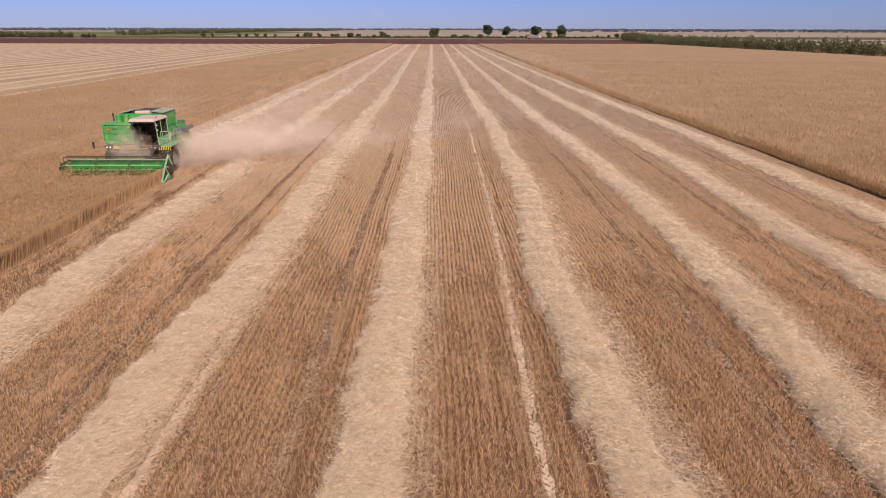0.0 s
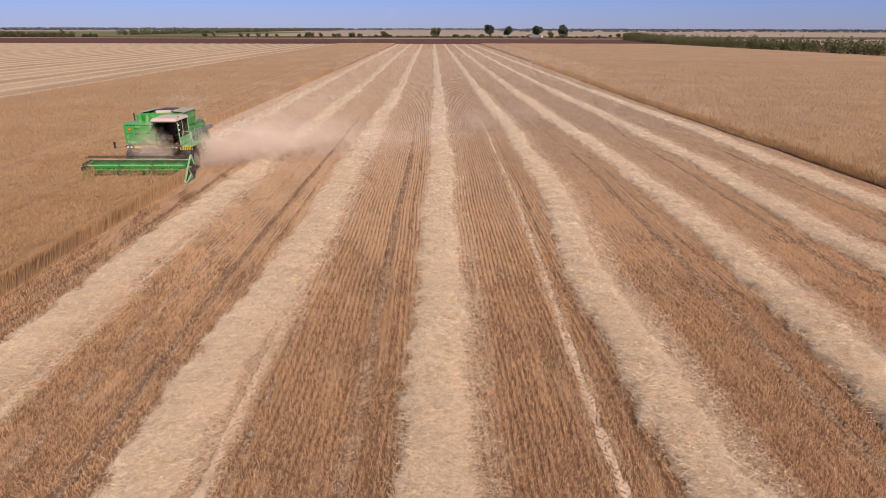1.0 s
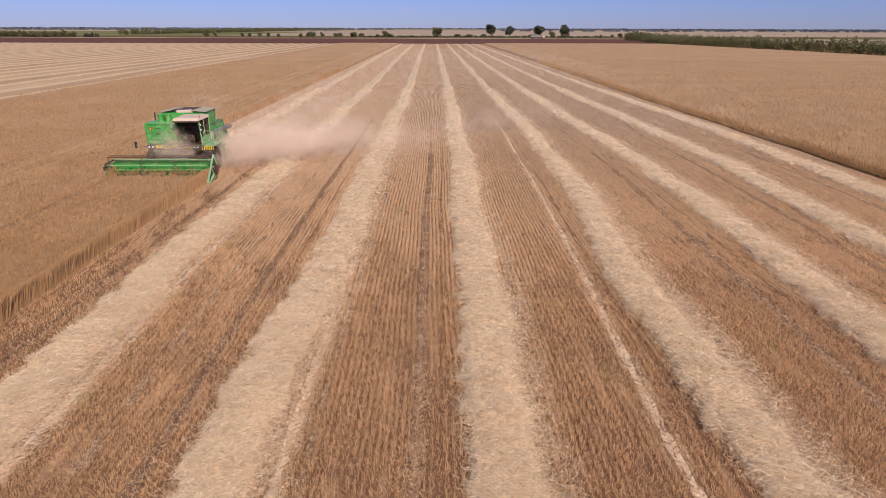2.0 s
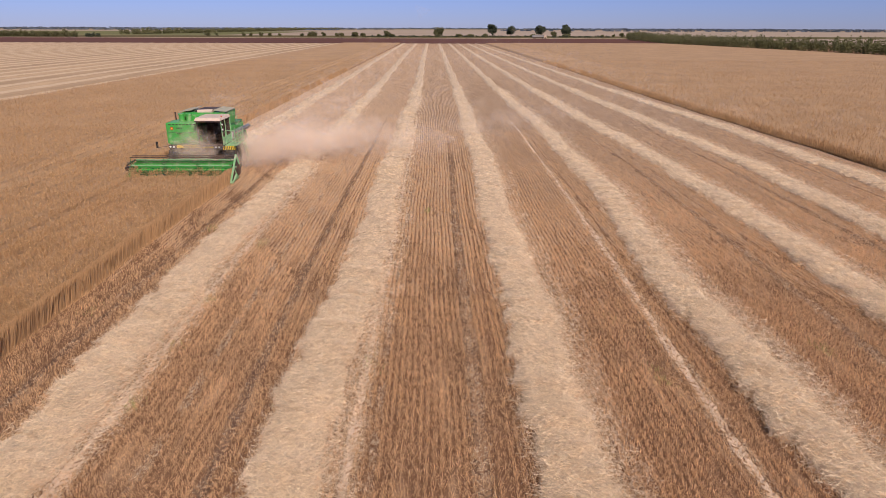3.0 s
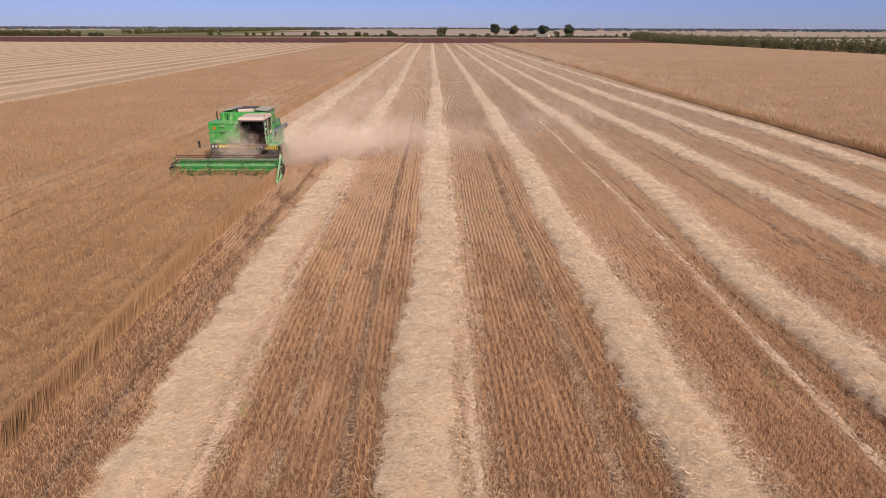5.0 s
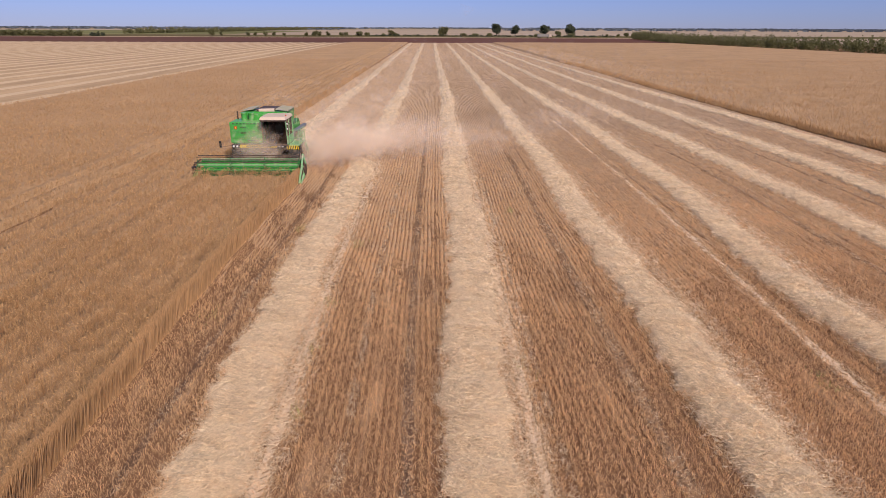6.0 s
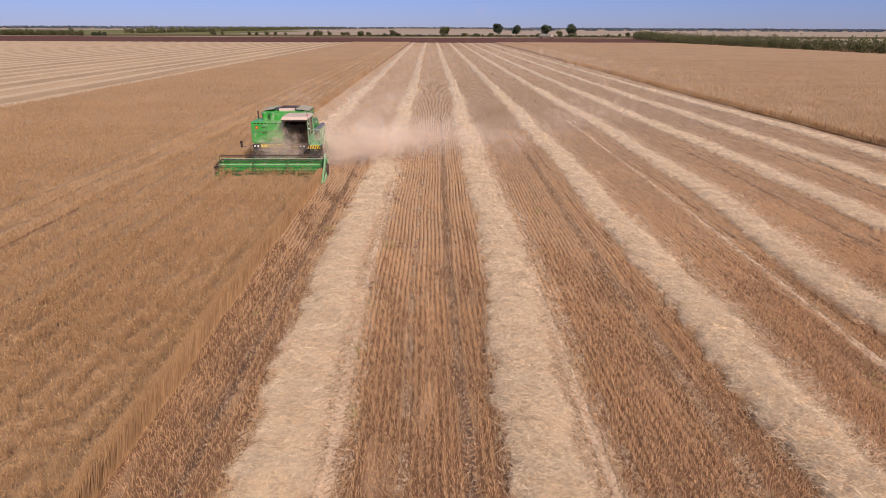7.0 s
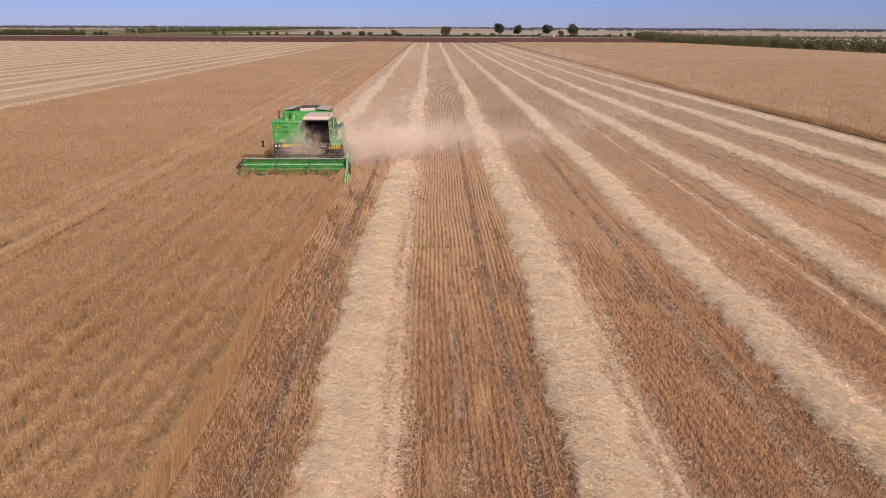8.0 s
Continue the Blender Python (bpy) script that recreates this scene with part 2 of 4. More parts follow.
def rod(bm, a, b, r, seg=8, r2=None):
    a, b = Vector(a), Vector(b)
    d = b - a
    q = d.to_track_quat("Z", "Y").to_matrix()
    ra, rb = r, r if r2 is None else r2
    lo = [bm.verts.new(a + q @ Vector((ra * math.cos(6.28319 * i / seg), ra * math.sin(6.28319 * i / seg), 0))) for i in range(seg)]
    hi = [bm.verts.new(b + q @ Vector((rb * math.cos(6.28319 * i / seg), rb * math.sin(6.28319 * i / seg), 0))) for i in range(seg)]
    for i in range(seg):
        bm.faces.new((lo[i], lo[(i + 1) % seg], hi[(i + 1) % seg], hi[i]))
    bm.faces.new(lo[::-1])
    bm.faces.new(hi)


def pipe(bm, pts, r, seg=8):
    for a, b in zip(pts, pts[1:]):
        rod(bm, a, b, r, seg)


def rods(name, segs, r, material, parent, seg=6, label=""):
    bm = bmesh.new()
    for a, b in segs:
        rod(bm, a, b, r, seg)
    return part(name, bm, material, parent, label)


def boxed(name, dims, material, parent, bevel=0.0, top=None, label=""):
    bm = bmesh.new()
    box(bm, *dims, bevel=bevel, top=top)
    return part(name, bm, material, parent, label)


def empty(name, m, label, category, group=""):
    ob = new(name)
    ob.matrix_world = m
    return tagged(ob, label, category, group)


# ---- the plan: rows run along +Y ----
KNOTS = (-60, 12, 18, 25, 35, 45, 60, 100, 220, 415)
ROWS = {
    -1: (-15.3, -15.3, -15.3, -15.3, -15.3, -15.3, -15.4, -15.6, -16.4, -17.2),
    0: (-8.35, -8.35, -8.25, -8.5, -8.5, -8.35, -8.2, -8.0, -8.8, -9.4),
    1: (-1.8, -1.8, -1.72, -1.52, -1.42, -1.36, -1.4, -1.05, -1.8, -2.2),
    2: (4.75, 4.8, 4.85, 5.1, 5.2, 5.35, 5.4, 5.6, 5.6, 5.4),
    3: (11.3, 11.35, 11.45, 11.5, 12.3, 12.65, 12.9, 12.4, 12.2, 11.9),
    4: (17.6, 17.6, 18.3, 18.55, 19.1, 19.3, 18.8, 18.2, 17.8, 17.7),
    5: (24.4, 24.4, 24.4, 24.7, 25.1, 25.5, 25.5, 24.6, 24.0, 23.9),
    6: (31.1, 31.1, 31.1, 31.1, 31.1, 31.5, 31.9, 31.0, 29.9, 29.4),
}
CUT_Y = 40.3                       # where the header stands in the crop
EDGE_NEAR, EDGE_FAR, EDGE_LEFT, EDGE_RIGHT, FIELD_END = -12.0, -18.7, -55.5, 34.3, 415.0
TRAMS = (-24.5, -26.5, 48.0, 49.7)


def row_x(i, y):
    return np.interp(y, KNOTS, ROWS[i]) + 0.12 * np.sin(np.asarray(y) * 0.21 + i * 2.1) + 0.07 * np.sin(np.asarray(y) * 0.63 + i)


def heap_at(i, y, s=0.0):
    """Place within the present heap of straw, 0 to 1: the walkers drop the straw in overlapping heaps."""
    y = np.asarray(y)
    return ((y + 1.3 * np.sin(y * 0.37 + 3.1 * i + s) + 0.5 * np.sin(y * 1.13 + i + s)) / 2.6 + 0.31 * i + s) % 1.0


def row_half(i, y, side):
    """Half width of a swath, ragged."""
    y = np.asarray(y)
    s = 3.1 * i + 17 * side
    w = 0.70 - (0.10 if (i == 3 and side == 1) else 0.0)
    heap = heap_at(i, y, 0.25 * side)
    return w + (0.34 if side == 0 else 0.22) * (1 - heap) * np.clip(heap * 9, 0, 1) + 0.06 * np.sin(y * 0.83 + s) + 0.05 * np.sin(y * 4.3 + 3 * s) + 0.04 * np.sin(y * 9.7 + s)


def swath_height(i, x, y):
    """Height of the straw swath i at x, y (negative outside)."""
    u = x - row_x(i, y)
    h = np.where(u < 0, row_half(i, y, 0), row_half(i, y, 1))
    q = 1 - (np.abs(u) / h) ** 2.6
    heap = heap_at(i, y + 0.35 * u * u, 0.1)
    lump = 0.70 + 0.34 * (1 - heap) * np.clip(heap * 7, 0, 1) + 0.10 * np.sin(y * 4.6 + 2.2 * np.sin(y * 0.9 + i) + 1.2 * u) + 0.22 * wave_noise(x * 0.7, y, 40 + i, 4, 1.3)
    return np.where(q > 0, 0.29 * np.clip(q, 0, 1) ** 0.32 * np.clip(lump, 0.2, 2), -1.0)


# wheel tracks: the row beside which they run, where they lie 12, 25 and 45 m up the field, half width, look
TRACKS = [
    (0, (-10.25, -10.25, -10.25), 0.15, "dark"), (0, (-7.05, -7.25, -7.2), 0.16, "pale"), (0, (-5.3, -5.35, -5.4), 0.11, "bits"),
    (1, (-3.65, -3.93, -3.8), 0.18, "dark"), (1, (-0.47, -0.5, -0.3), 0.16, "pale"), (1, (0.12, 0.05, 0.2), 0.07, "bits"),
    (2, (2.7, 2.75, 2.9), 0.19, "worn"), (3, (9.1, 9.6, 10.0), 0.16, "pale"), (4, (15.65, 15.95, 16.6), 0.18, "worn"),
    (5, (22.3, 22.7, 23.4), 0.17, "worn"), (6, (29.1, 29.1, 29.5), 0.17, "worn"),
    (-1, (-17.3, -17.3, -17.3), 0.17, "worn"), (-1, (-13.7, -13.7, -13.7), 0.17, "worn"),
]
GAPS = [(3, (10.1, 10.15, 10.6)), (4, (16.6, 16.95, 17.6)), (1, (-2.95, -3.0, -2.9)), (2, (3.3, 3.5, 3.8))]      # drill rows left bare beside a track


def lane_x(i, at, y):
    """A line through its three near places, then keeping its distance from row i."""
    y = np.asarray(y, dtype=float)
    return np.where(y < 45, np.interp(y, (12, 25, 45), at), np.interp(y, KNOTS, ROWS[i]) + at[2] - ROWS[i][5]) + 0.04 * np.sin(y * 0.21 + i * 2.1)


def track_x(k, y):
    return lane_x(TRACKS[k][0], TRACKS[k][1], y)


def bare(x, y, grow=0.0):
    """Where wheels or a missed drill row leave no standing stems."""
    out = np.zeros(np.broadcast(x, y).shape, bool)
    slim = np.interp(y, (40, 75), (1.0, 0.0))
    for k, (i, _, half, look_) in enumerate(TRACKS):
        out |= (np.abs(x - track_x(k, y)) < (half + grow) * slim) & ((i >= 0) | (y > CUT_Y + 8)) & ((look_ != "bits") | (wave_noise(x, y, 70 + k, 3, 2.2) > -0.1))
    for i, at in GAPS:
        out |= np.abs(x - lane_x(i, at, y)) < 0.06 * slim
    return out


# ---- ground: one sheet to the horizon ----
ROW_GAP = 0.19
xs = np.concatenate([np.linspace(-4900, -300, 24), np.linspace(-280, -60, 40), np.linspace(-58, -13, 40),
                     np.arange(-12.2, 35.3, 0.8), np.linspace(36, 160, 40), np.linspace(180, 4900, 26)])
ys = np.concatenate([np.linspace(-600, 0, 12), np.arange(6, 50, 0.8), np.arange(50, 130, 8.0), np.linspace(132, 700, 20), np.linspace(750, 4990, 24)])
gx, gy = np.meshgrid(xs, ys)
inside = (gx > -12.1) & (gx < 35.2) & (gy < 416)
gz = np.where(inside, 0.02 * wave_noise(gx, gy, 3, 3, 5.0), 0.0)
ground = soup("ground", np.stack([gx, gy, gz], -1).reshape(-1, 3), grid_faces(len(xs), len(ys)), M_SOIL)
tagged(ground, "dry tan stubble soil under rows of cut stems", "field", kind="structure")


def sheet(name, x0, x1, y0, y1, z, material, label, nx=12, ny=6, wob=6.0):
    """A flat strip of other land laid on the ground, its ends slightly uneven."""
    ax, ay = np.meshgrid(np.linspace(x0, x1, nx), np.linspace(y0, y1, ny))
    az = np.full_like(ax, z)
    ob = soup(name, np.stack([ax, ay, az], -1).reshape(-1, 3), grid_faces(nx, ny), material)
    return tagged(ob, label, "field", kind="structure")


sheet("ground_far", -4900, 4900, 640, 4990, 0.05, M_GROUND, "dry open farmland running to the horizon")
sheet("ground_ploughed", -1500, 250, 416, 612, 0.06, M_PLOUGH, "dark reddish brown ploughed strip behind the wheat")
sheet("ground_road", -1500, 250, 613, 632, 0.07, M_ROADDUST, "pale dusty field road along the ploughed strip")
sheet("ground_pasture", 251, 1500, 300, 632, 0.06, M_TANFIELD, "pale dry pasture behind the shrub belt")
sheet("ground_verge", -1500, 700, 633, 790, 0.08, M_VERGE, "brownish green weedy verge with shrubs")
sheet("ground_tan_field", -260, 1500, 800, 2600, 0.12, M_TANFIELD, "pale harvested field behind the shrubs")
sheet("ground_green_field", -1500, -265, 800, 1500, 0.12, M_GREENFIELD, "dull green field beyond the ploughed strip")
sheet("ground_pale_field", -1500, -265, 1510, 2000, 0.14, M_TANFIELD, "pale harvested field beyond the green field")


# ---- strands ----
def strands(base, direction, length, width, roll=None):
    """Thin pointed blades: base points, unit directions, lengths, widths. Returns vertices and triangles."""
    n = len(base)
    rnd = np.random.normal(size=(n, 3))
    side = np.cross(direction, rnd)
    side /= np.linalg.norm(side, axis=1)[:, None] + 1e-9
    w = np.asarray(width).reshape(-1, 1) * 0.5
    tip = base + direction * np.asarray(length).reshape(-1, 1)
    v = np.empty((n, 3, 3))
    v[:, 0] = base - side * w
    v[:, 1] = base + side * w
    v[:, 2] = tip
    f = np.arange(3 * n).reshape(n, 3)
    return v.reshape(-1, 3), f


def unit(a):
    return a / (np.linalg.norm(a, axis=1)[:, None] + 1e-9)


def scatter(x0, x1, bands, density, near):
    """Random points, thinner with distance from the open lane: density at `near` metres, falling with the square."""
    out = []
    for a, b in zip(bands, bands[1:]):
        mid = 0.5 * (a + b)
        n = int(density * min(1.0, (near / mid) ** 2) * (b - a) * (x1 - x0))
        out.append(np.stack([np.random.uniform(x0, x1, n), np.random.uniform(a, b, n)], 1))
    return np.concatenate(out)


BANDS = (9, 12, 16, 21, 27, 35, 46, 60, 80, 105, 140, 190, 280, 413)


def reach(p, margin=6.0):
    """Keeps points within the wedge that the lane overlooks."""
    return (np.abs(p[:, 0]) < 0.72 * p[:, 1] + margin + 6.0)


def row_wander(y):
    return 0.05 * np.sin(y * 0.15) + 0.03 * np.sin(y * 0.47 + 1.0)


# ---- stubble: tufts of cut stems along the drill rows ----
def make_stubble():
    np.random.seed(20)
    near = (9, 12, 16, 21, 27, 35, 46, 62)
    out = []
    for a, b in zip(near, near[1:]):
        mid = 0.5 * (a + b)
        xa, xb = max(-19.0, -0.78 * b - 9.0), min(35.0, 0.78 * b + 11.0)
        n = int(470 * min(1.0, (17.0 / mid) ** 1.6) * (b - a) * (xb - xa))
        out.append(np.stack([np.random.uniform(xa, xb, n), np.random.uniform(a, b, n)], 1))
    out.append(np.random.uniform((-12.0, -14.0), (35.0, 9.0), (16000, 2)))
    p = np.concatenate(out)
    spread = np.random.normal(0, 1, len(p)) * np.interp(p[:, 1], (14, 40), (0.031, 0.031)) * np.where(p[:, 0] < -8.8, 0.7, 1.0)
    p[:, 0] = np.round(p[:, 0] / ROW_GAP) * ROW_GAP + row_wander(p[:, 1]) + spread
    keep = np.ones(len(p), bool)
    for i in range(-1, 7):
        u = p[:, 0] - row_x(i, p[:, 1])
        keep &= ~((u > -0.55) & (u < 0.55) & ((i >= 0) | (p[:, 1] > CUT_Y + 8)))
    keep &= ~(bare(p[:, 0], p[:, 1]) & (np.random.rand(len(p)) < 0.72))
    keep &= ((p[:, 0] > EDGE_NEAR) | ((p[:, 1] > CUT_Y + 1.0) & (p[:, 0] > EDGE_FAR - 0.1))) & (p[:, 0] < EDGE_RIGHT)
    keep &= ~((p[:, 0] < -9.3) & (p[:, 1] < 60) & (np.random.rand(len(p)) < 0.5))       # half the stems left out along the wheat, so the strip reads darker
    # thin and lodged patches
    patch = wave_noise(p[:, 0] * 1.3, p[:, 1] * 0.5, 51, 4, 2.4)
    keep &= np.random.rand(len(p)) < np.clip(1.0 + 0.6 * (patch + 0.1), 0.6, 1.0)
    p, patch = p[keep], patch[keep]
    b = np.repeat(p, 2, 0)
    n = len(b)
    far = np.interp(b[:, 1], (9, 17, 40, 62), (0.8, 0.95, 1.7, 2.3))
    base = np.stack([b[:, 0] + np.random.normal(0, 0.02, n), b[:, 1] + np.random.normal(0, 0.06, n), np.full(n, -0.01)], 1)
    lodged = np.repeat(patch, 2) < -0.35
    tilt = np.where(lodged, 0.75, 0.30) * np.where(np.random.rand(n) < 0.16, 5.0, 1.0)
    d = unit(np.stack([np.random.normal(0, 1, n) * tilt, np.random.normal(0, 1, n) * tilt, np.ones(n)], 1))
    tall = np.random.uniform(0.10, 0.20, n) * np.where(b[:, 0] < -8.8, 1.25, 1.0) * np.interp(b[:, 1], (30, 62), (1.0, 0.75))
    v, f = strands(base + d * tall[:, None], -d, tall, 0.0105 * far)
    ob = soup("stubble", v, f, M_STUBBLE)
    return tagged(ob, "cut golden brown wheat stems standing in drill rows", "stubble", kind="stuff")


make_stubble()


def make_rows():
    """The dense beds of cut stems, one along each drill row, with bare soil between."""
    np.random.seed(21)
    x = np.arange(int(-19.2 / ROW_GAP), int(35.2 / ROW_GAP)) * ROW_GAP
    y = np.concatenate([np.arange(20, 60, 0.8), np.arange(60, 130, 1.6), np.arange(130, 200, 4.0), np.linspace(201, 414, 40)])
    cx = x[:, None] + row_wander(y)[None, :] + np.random.normal(0, 0.007, (len(x), len(y)))
    cy = np.broadcast_to(y[None, :], cx.shape)
    deep = np.interp(cy, (20, 30, 45, 70), (-0.02, 0.03, 0.075, 0.095)) + np.random.normal(0, 0.012, cx.shape)
    deep = np.where((cx < -9.3) & (cy < 60), deep * 0.45 - 0.01, deep)
    deep = deep + 0.025 * wave_noise(cx * 1.3, cy * 0.5, 51, 4, 2.4)
    shape = []
    for off, rise in ((-0.085, 0.0), (-0.04, 1.0), (0.04, 0.95), (0.085, 0.0)):
        px = cx + off + np.random.normal(0, 0.006, cx.shape)
        top = np.where(rise > 0, deep * rise + np.random.normal(0, 0.010, cx.shape), np.interp(cy, (40, 60, 90, 150), (-0.03, 0.02, 0.05, 0.065)))
        top = np.where(bare(px, cy, 0.02), -0.03, top)
        top = np.where((cx < EDGE_NEAR - 0.1) & (cy < CUT_Y + 1.0), -0.03, top)
        top = np.where((cx < EDGE_FAR) | (cx > EDGE_RIGHT + 0.2), -0.03, top)
        shape.append(np.stack([px, cy, top], -1))
    v = np.stack(shape, 1)                       # rows, profile, along, xyz
    rows, prof, along = v.shape[:3]
    one = grid_faces(along, prof)
    faces = (one[None] + (np.arange(rows) * prof * along)[:, None, None]).reshape(-1, 4)
    ob = soup("stubble_rows", v.reshape(-1, 3), faces[:, ::-1], M_ROWS, smooth=False)
    return tagged(ob, "dense low rows of cut golden brown wheat stems", "stubble", kind="stuff")


make_rows()


# ---- wheel tracks with lug prints ----
def make_track(k):
    i, _, half, look_ = TRACKS[k]
    if look_ == "bits":
        return
    y = np.concatenate([np.arange(-14, 8, 0.8), np.arange(8, 50, 0.25), np.arange(50, 150, 1.5), np.linspace(151, 414, 50)])
    if i < 0:
        y = y[y > CUT_Y + 8]
    c = track_x(k, y)
    prof = np.array([-1.0, -0.85, -0.47, 0.0, 0.47, 0.85, 1.0]) * half * 0.85
    hz = np.array([0.0, 0.02, 0.012, 0.008, 0.012, 0.02, 0.0])
    vx = c[:, None] + prof[None, :] * np.interp(y, (40, 85), (1.0, 0.3))[:, None] * (1 + 0.15 * np.sin(y * 2.3 + k) + np.random.normal(0, 0.22, len(y)))[:, None]
    vz = np.broadcast_to(hz, vx.shape) + 0.026 * wave_noise(vx * 3, y[:, None] * 1.5, 90 + k, 4, 0.9) + 0.010
    vy = np.broadcast_to(y[:, None], vx.shape)
    m = {"pale": M_TRACK_PALE, "worn": M_TRACK_MID, "dark": M_TRACK_DARK}[look_]
    ob = soup("wheel_track", np.stack([vx, vy, vz], -1).reshape(-1, 3), grid_faces(7, len(y)), m)
    tagged(ob, {"pale": "pale dusty wheel track pressed into the stubble", "worn": "worn brown wheel track pressed into the stubble", "dark": "dark wheel track pressed into the stubble"}[look_], "wheel track", "wheel tracks", "structure")
    if half < 0.12:
        return
    # lug prints: slanted bars left standing between the lugs
    ly = np.arange(9 if i >= 0 else CUT_Y + 8, 50, 0.21)
    n = len(ly)
    cx = track_x(k, ly)
    vs, fs = [], []
    for s in (-1, 1):
        o = 0.105 if s > 0 else 0.0
        a = np.stack([cx + s * 0.02, ly + o, np.full(n, 0.015)], 1)
        b = np.stack([cx + s * half * 1.02, ly + o + 0.11, np.full(n, 0.02)], 1)
        jit = np.random.normal(0, 0.016, (n, 3))
        w = np.array([0.0, 0.016 if look_ == "pale" else 0.03, 0.0])
        up = np.array([0.0, 0.0, 0.035])
        q = np.stack([a - w + jit, b - w + jit, b + w + jit, a + w + jit, a + up + jit, b + up + jit], 1)
        base = 6 * np.arange(n)[:, None] + 6 * n * (0 if s < 0 else 1)
        vs.append(q.reshape(-1, 3))
        fs.append(np.concatenate([base + np.array([0, 1, 5, 4]), base + np.array([2, 3, 4, 5])]))
    soup("lug_print", np.concatenate(vs), np.concatenate(fs), M_TRACK_DARK if look_ == "worn" else M_TRACK_MID, ob)


def make_pressed_straw():
    """Broken straw flattened along the wheel tracks."""
    np.random.seed(22)
    vs, fs, off = [], [], 0
    for k, (i, _, half, look_) in enumerate(TRACKS):
        wide = half * (1.9 if look_ == "pale" else 1.3)
        p = scatter(-wide, wide, tuple(b for b in BANDS if (45 if i < 0 else 8) < b < 82), {"pale": 1200.0, "bits": 900.0, "worn": 480.0, "dark": 200.0}[look_], 17.0)
        p[:, 0] += track_x(k, p[:, 1])
        p = p[reach(p, 6.0)]
        p = p[np.random.rand(len(p)) < np.clip(0.65 + 0.9 * wave_noise(p[:, 0], p[:, 1], 70 + k, 3, 2.2), 0.05, 1.0)]
        n = len(p)
        far = np.clip(p[:, 1] / 20.0, 0.8, 2.0)
        ang = np.random.uniform(0, 6.283, n)
        d = unit(np.stack([np.cos(ang), np.sin(ang), np.random.normal(0.0, 0.12, n)], 1))
        base = np.stack([p[:, 0], p[:, 1], np.random.uniform(0.03, 0.06, n)], 1)
        v, f = strands(base, d, np.random.uniform(0.05, 0.18, n), 0.010 * far)
        vs.append(v)
        fs.append(f + off)
        off += len(v)
    ob = soup("pressed_straw", np.concatenate(vs), np.concatenate(fs), M_STRAW)
    tagged(ob, "short broken pale straw pressed into the wheel tracks", "straw", kind="stuff")


make_pressed_straw()
for k in range(len(TRACKS)):
    make_track(k)


# ---- straw swaths ----
def make_swath(i):
    y0 = CUT_Y + 9.5 if i < 0 else -14.0
    y = np.concatenate([np.arange(y0, 9, 0.5), np.arange(max(y0, 9.0), 60, 0.2), np.arange(60, 130, 0.5), np.linspace(131, FIELD_END - 2, 160)])
    y = y[y >= y0]
    u = np.linspace(-1.2, 1.2, 25)
    c = row_x(i, y)
    vx = c[:, None] + u[None, :]
    vy = np.broadcast_to(y[:, None], vx.shape)
    h = swath_height(i, vx, vy)
    vz = np.where(h > 0, h * (0.86 + 0.30 * wave_noise(vx * 0.7, vy * 1.5, 60 + i, 3, 0.6)), -0.12)
    thing = empty("straw_windrow", Matrix(), "long loose pale golden straw windrow lying on stubble", "windrow", "straw windrows")
    soup("straw_bed", np.stack([vx, vy, vz], -1).reshape(-1, 3), grid_faces(len(u), len(y)), M_STRAW_BED, thing, smooth=True)
    # loose straws
    p = scatter(-1.25, 1.85, tuple(b for b in BANDS if (b > y0 - 6 or i >= 0) and b < 110), 2100.0, 17.0)
    if i >= 0:
        p = np.concatenate([p, np.random.uniform((-1.3, -14.0), (1.3, 9.0), (4200, 2))])
    p = p[p[:, 1] > y0]
    p[:, 0] += row_x(i, p[:, 1])
    p = p[reach(p, 6.0) | (p[:, 1] < 9)]
    h = swath_height(i, p[:, 0], p[:, 1])
    u = p[:, 0] - row_x(i, p[:, 1])
    loose = np.interp(u, (-1.25, -0.8, 0.8, 1.15, 1.85), (0.0, 0.14, 0.5, 0.20 if i < 3 else 0.30, 0.02))
    h = np.where(h > 0, h, np.where(np.random.rand(len(p)) < loose, 0.11, -1))
    p, h = p[h > 0], h[h > 0]
    n = len(p)
    far = np.interp(p[:, 1], (9, 17, 45, 110), (0.75, 0.85, 1.5, 1.9))
    ang = np.random.normal(0, 0.9, n) + np.where(np.random.rand(n) < 0.5, 0, np.pi)
    d = unit(np.stack([np.cos(ang), np.sin(ang), np.random.normal(0.12, 0.45, n)], 1))
    ln = np.random.uniform(0.14, 0.42, n)
    base = np.stack([p[:, 0], p[:, 1], h + np.random.uniform(-0.03, 0.10, n)], 1) - d * (ln * 0.5)[:, None]
    base[:, 2] = np.maximum(base[:, 2], 0.03)
    v, f = strands(base, d, ln, 0.0115 * far)
    ob = soup("loose_straw", v, f, M_STRAW, thing)
    ob["kind"] = "stuff"


for i in range(-1, 7):
    make_swath(i)


# ---- standing wheat ----
def crop_height(x, y):
    h = 0.57 + 0.02 * np.sin(2 * np.pi * x / 0.43) + 0.03 * np.sin(2 * np.pi * x / 1.29 + 1.0) + 0.05 * wave_noise(x, y * 0.4, 11, 4, 3.2) + 0.03 * wave_noise(x, y, 12, 3, 0.8)
    fur = np.abs(((x + 0.10 * np.sin(y * 0.3)) / 1.37) % 1.0 - 0.5)
    h = np.where(fur < 0.08, h - 0.20, h)
    for t in TRAMS:
        tx = t + 0.12 * np.sin(y * 0.11) + 0.05 * np.sin(y * 0.5)
        h = np.where(np.abs(x - tx) < 0.34, 0.14, h)
    return h


